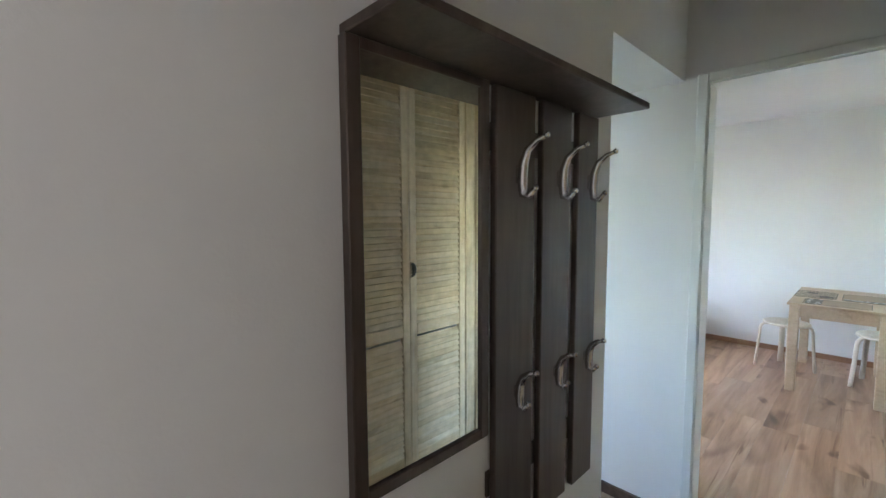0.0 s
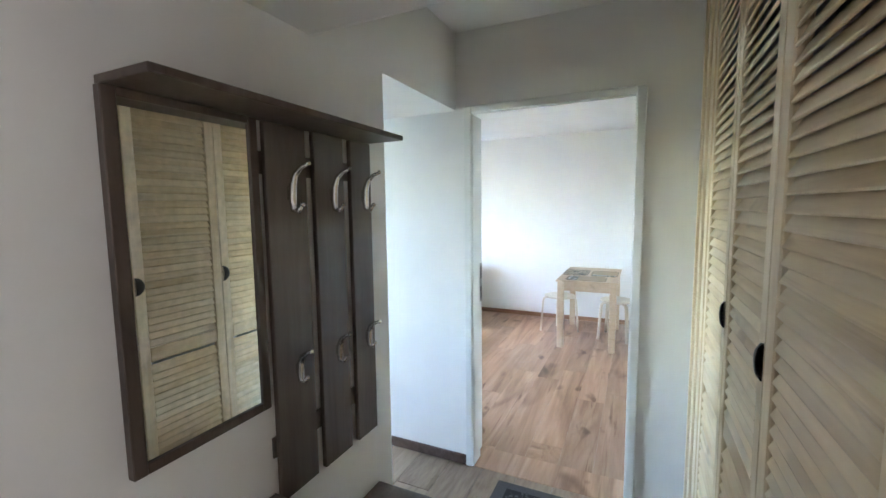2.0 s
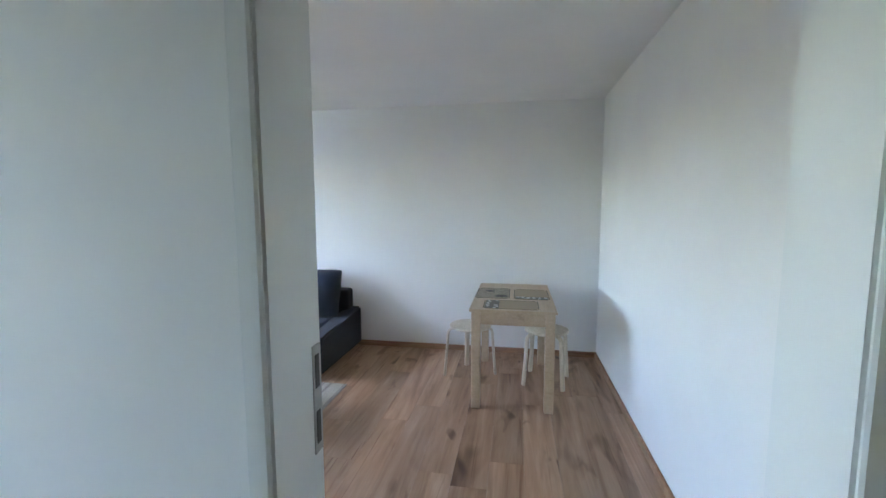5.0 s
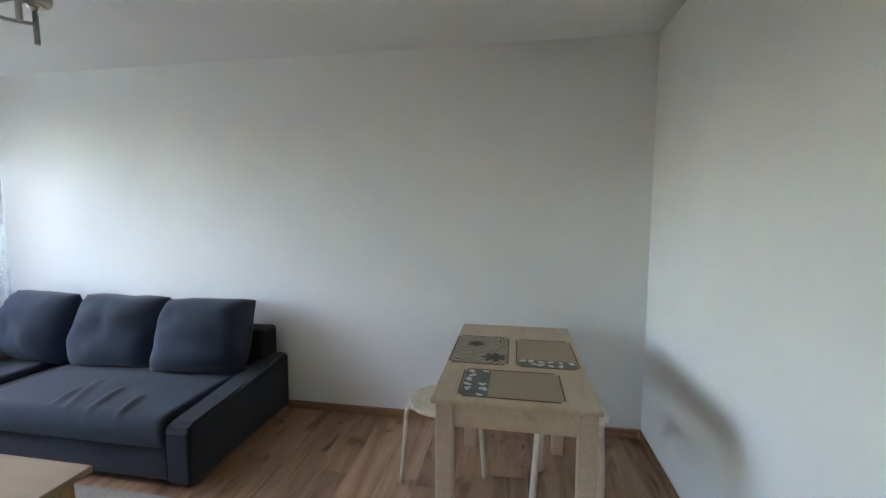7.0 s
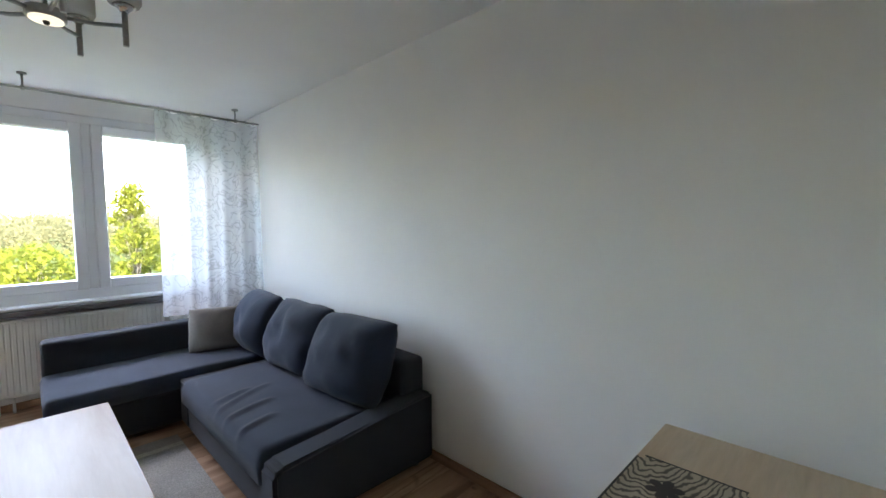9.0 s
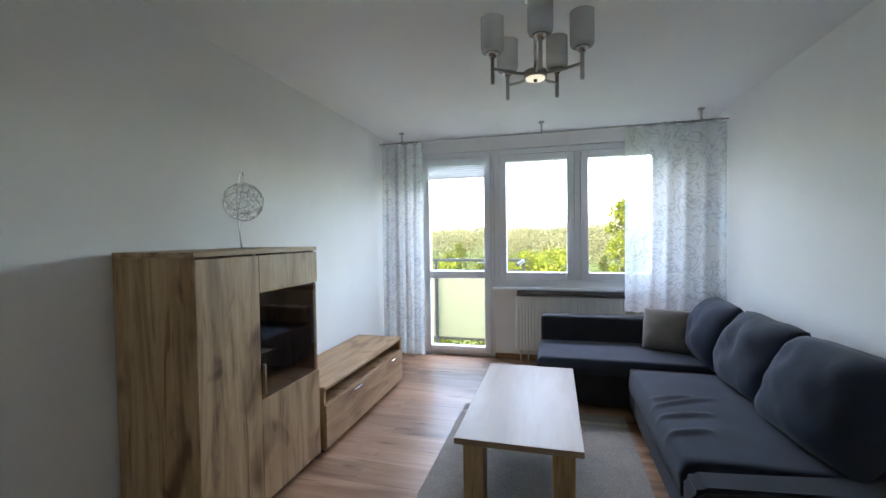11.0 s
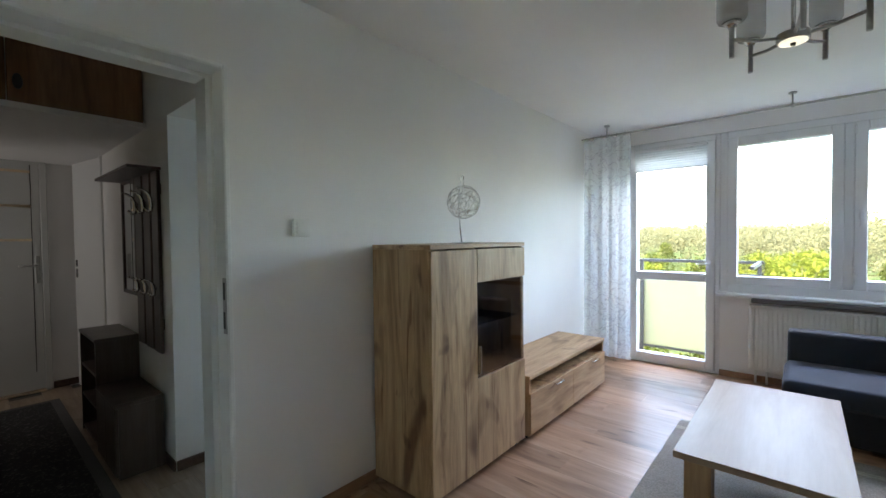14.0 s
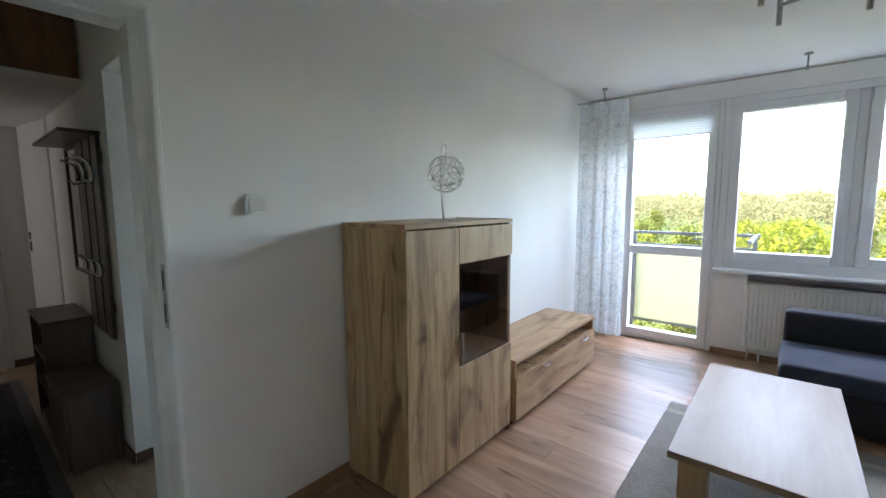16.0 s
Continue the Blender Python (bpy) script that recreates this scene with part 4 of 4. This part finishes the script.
for k in range(5):
    y1 = Y1[k]
    y0 = y1 - LW
    if leaf0 is None:
        lf = thing("louvered_closet_door", KX, y1, 0, "tall louvered pine closet door, closed", "closet door", "louvered closet doors")
        for a, b in ((y0, y0 + .05), (y1 - .05, y1)):
            part("stile", B(KX, KX + .03, a, b, .02, CZ - .065, bev=.004), M_PINE, lf)
        for a, b in ((.02, .11), (.79, .86), (CZ - .14, CZ - .065)):
            part("rail", B(KX + .002, KX + .028, y0 + .05, y1 - .05, a, b, bev=.003), M_PINEH, lf)
        zs = [.13 + .0345 * i for i in range(19)] + [.885 + .0345 * i for i in range(42)]
        pieces(lf, "slat", SLAT, [Matrix.Translation((.014, -LW / 2, z)) @ pose(0, 0, 0, 0, 29, 0) for z in zs])
        bm = lathe([(.042, 0), (.042, .004), (.03, .012), (.01, .015)], 0, 0, 22)
        bmesh.ops.bisect_plane(bm, geom=list(bm.verts) + list(bm.edges) + list(bm.faces), plane_co=(0, 0, 0), plane_no=(0, -1, 0), clear_outer=True)
        bm.transform(Matrix.Translation((KX, y0 + .004, 1.16)) @ Matrix(((0, 0, -1, 0), (0, 1, 0, 0), (1, 0, 0, 0), (0, 0, 0, 1))))
        part("pull", bm, M_BLACK, lf, "black half-round pull")
        leaf0 = lf
    else:
        lf = copy_thing(leaf0, pose(KX, y1, 0) @ Matrix.Diagonal((1, 1.2 if k == 2 else .64 if k == 4 else 1, 1, 1)))
        if k > 1:
            for c in lf.children:
                if c.name.startswith("pull"):
                    bpy.data.objects.remove(c)
                    break

# ---- balcony and outdoors ----
structure("balcony_floor", B(-5.85, WX - .25, -1.2, 1.45, -.5, -.34), M_CONCRETE, "grey concrete balcony slab", "balcony")
bal = thing("balcony_railing", -5.8, .2, -.34, "dark iron balcony railing with a cream panel", "railing")
for y in (-1.1, .15, 1.41):
    part("post", B(-5.82, -5.78, y - .02, y + .02, -.34, 1.0), M_IRON, bal)
part("rail", B(-5.83, -5.77, -1.2, 1.45, .985, 1.02), M_IRON, bal)
part("rail", B(-5.815, -5.785, -1.2, 1.43, .84, .865), M_IRON, bal)
part("rail", B(-5.815, -5.785, -1.2, 1.43, -.15, -.125), M_IRON, bal)
part("rail", boxes([(-5.8, WX - .26, 1.4, 1.43, .985, 1.02)]), M_IRON, bal)
part("panel", B(-5.84, -5.83, -1.2, 1.43, -.125, .78), M_PANEL, bal, "cream sheet panel")
structure("ground", B(-3000, 300, -2500, 2500, -12.2, -12), M_GRASS, "green meadow far below the flat", "ground")


def leaf_mesh(name, blobs, per, size, mat, seed):
    """Many small leaf quads scattered through the given clumps (x, y, z, rx, rz)."""
    g = np.random.default_rng(seed)
    vs = []
    for x, y, z, rx, rz in blobs:
        d = g.normal(size=(per, 3))
        d /= np.linalg.norm(d, axis=1)[:, None]
        d *= g.uniform(.45, 1.0, (per, 1)) ** .5
        c = np.array((x, y, z)) + d * np.array((rx, rx, rz))
        u = g.normal(size=(per, 3))
        u /= np.linalg.norm(u, axis=1)[:, None]
        w = np.cross(u, g.normal(size=(per, 3)))
        w /= np.linalg.norm(w, axis=1)[:, None]
        s = size * g.uniform(.6, 1.3, (per, 1))
        vs.append(np.stack([c - u * s, c + w * s * .6, c + u * s, c - w * s * .6], 1))
    v = np.concatenate(vs).reshape(-1, 3)
    me = bpy.data.meshes.new(name)
    me.from_pydata(v.tolist(), [], np.arange(len(v)).reshape(-1, 4).tolist())
    me.materials.append(mat)
    return me


def tree(kind, h, r, seed, mat, label):
    rnd = random.Random(seed)
    root = thing("tree", 0, 0, 0, label, "tree", "trees beyond the balcony")
    bm = tube(bmesh.new(), [(0, 0, 0), (.1, .05, h * .4), (0, .1, h * .92)], [.03 * h * .6, .018 * h * .6, .02], 8)
    blobs = []
    for k in range(34 if kind == "round" else 60):
        f = rnd.uniform(.22, 1.0)
        a = rnd.uniform(0, 6.28)
        rr = r * (math.sin(math.pi * min(1, .12 + f * .86)) ** .6) * rnd.uniform(.2, 1.0)
        p = (rr * math.cos(a), rr * math.sin(a), h * f * .96)
        tube(bm, [(0, 0, h * max(.12, f - .2)), p], [.05, .012], 5)
        blobs.append((*p, r * rnd.uniform(.22, .4), r * rnd.uniform(.2, .36)))
    part("trunk", bm, M_BARK, root)
    ob = new("crown", leaf_mesh("crown", blobs, 130, .13 if kind == "tall" else .16, mat, seed))
    ob.parent = root
    return root


GZ = -12
kinds = [tree("round", 12, 3.6, 1, M_LEAF, "broad leafy tree in bright spring green"), tree("round", 11, 3.0, 2, M_LEAF2, "broad leafy tree in deep green"),
         tree("tall", 17.0, 2.3, 3, M_LEAF, "tall slender poplar with airy leaves")]
kinds[2].matrix_basis = pose(-39, 7.7, GZ)
kinds[0].matrix_basis = pose(-33, 1.8, GZ, 0, 0, 40)
kinds[1].matrix_basis = pose(-46, -5.5, GZ)
rnd = random.Random(12)
for i in range(46):
    x = -rnd.uniform(30, 105)
    y = rnd.uniform(-.62, .85) * -x
    s = rnd.uniform(.72, 1.08)
    m = pose(x, y, GZ, 0, 0, rnd.uniform(0, 360)) @ Matrix.Scale(s, 4)
    k = copy_thing(kinds[i % 2], m)
    k.scale = (s, s, s * rnd.uniform(.9, 1.05))
g = random.Random(30)
blobs = []
for i in range(1500):
    d = g.uniform(95, 420)
    y = g.uniform(-.75, 1.0) * d
    top = GZ + g.uniform(11.5, 15.5) + d * .012
    blobs.append((-d, y, top - 3.0, g.uniform(2.5, 4.5), g.uniform(3.0, 5.5)))
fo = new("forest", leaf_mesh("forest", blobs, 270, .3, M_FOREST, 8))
tagged(fo, "mixed green woodland reaching the horizon, haze painted into its leaves", "forest", "", "stuff")

# ---- floor planks and tiles ----
PW, PL = .193, 1.29
plank = finish(B(-PW / 2 + .0006, PW / 2 - .0006, -.5, .5, -.012, 0, bev=.0), "plank", M_PLANK)
rnd = random.Random(7)
places = []
nx = int(math.ceil((EX - WX) / PW))
for i in range(nx):
    x0 = WX + i * PW
    x1 = min(EX, x0 + PW)
    y = -rnd.uniform(0, PL)
    while y < NY:
        a, b = max(0.0, y), min(NY, y + PL)
        if b - a > .02:
            places.append(Matrix.Translation(((x0 + x1) / 2, (a + b) / 2, 0)) @ Matrix.Diagonal(((x1 - x0) / PW, b - a - .0012, 1, 1)))
        y += PL
pieces(fl, "plank", plank, places)
TW, TL = .2, .6
tile = finish(B(-TW / 2 + .0015, TW / 2 - .0015, -TL / 2 + .0015, TL / 2 - .0015, -.011, 0, bev=.001), "tile", M_TILE)
places = []
for i in range(7):
    for j in range(6):
        x, y = -1.05 + .1 + i * TW + .0, SW - TL / 2 - j * TL + (TL / 2 if i % 2 else 0)
        if y + TL / 2 <= SW + .001 and y - TL / 2 > HS - .3:
            places.append(Matrix.Translation((x, y, 0)))
        elif y - TL / 2 < SW and y + TL / 2 > SW:
            places.append(Matrix.Translation((x, (SW + y - TL / 2) / 2, 0)) @ Matrix.Diagonal((1, (SW - y + TL / 2) / TL, 1, 1)))
pieces(flh, "tile", tile, places)
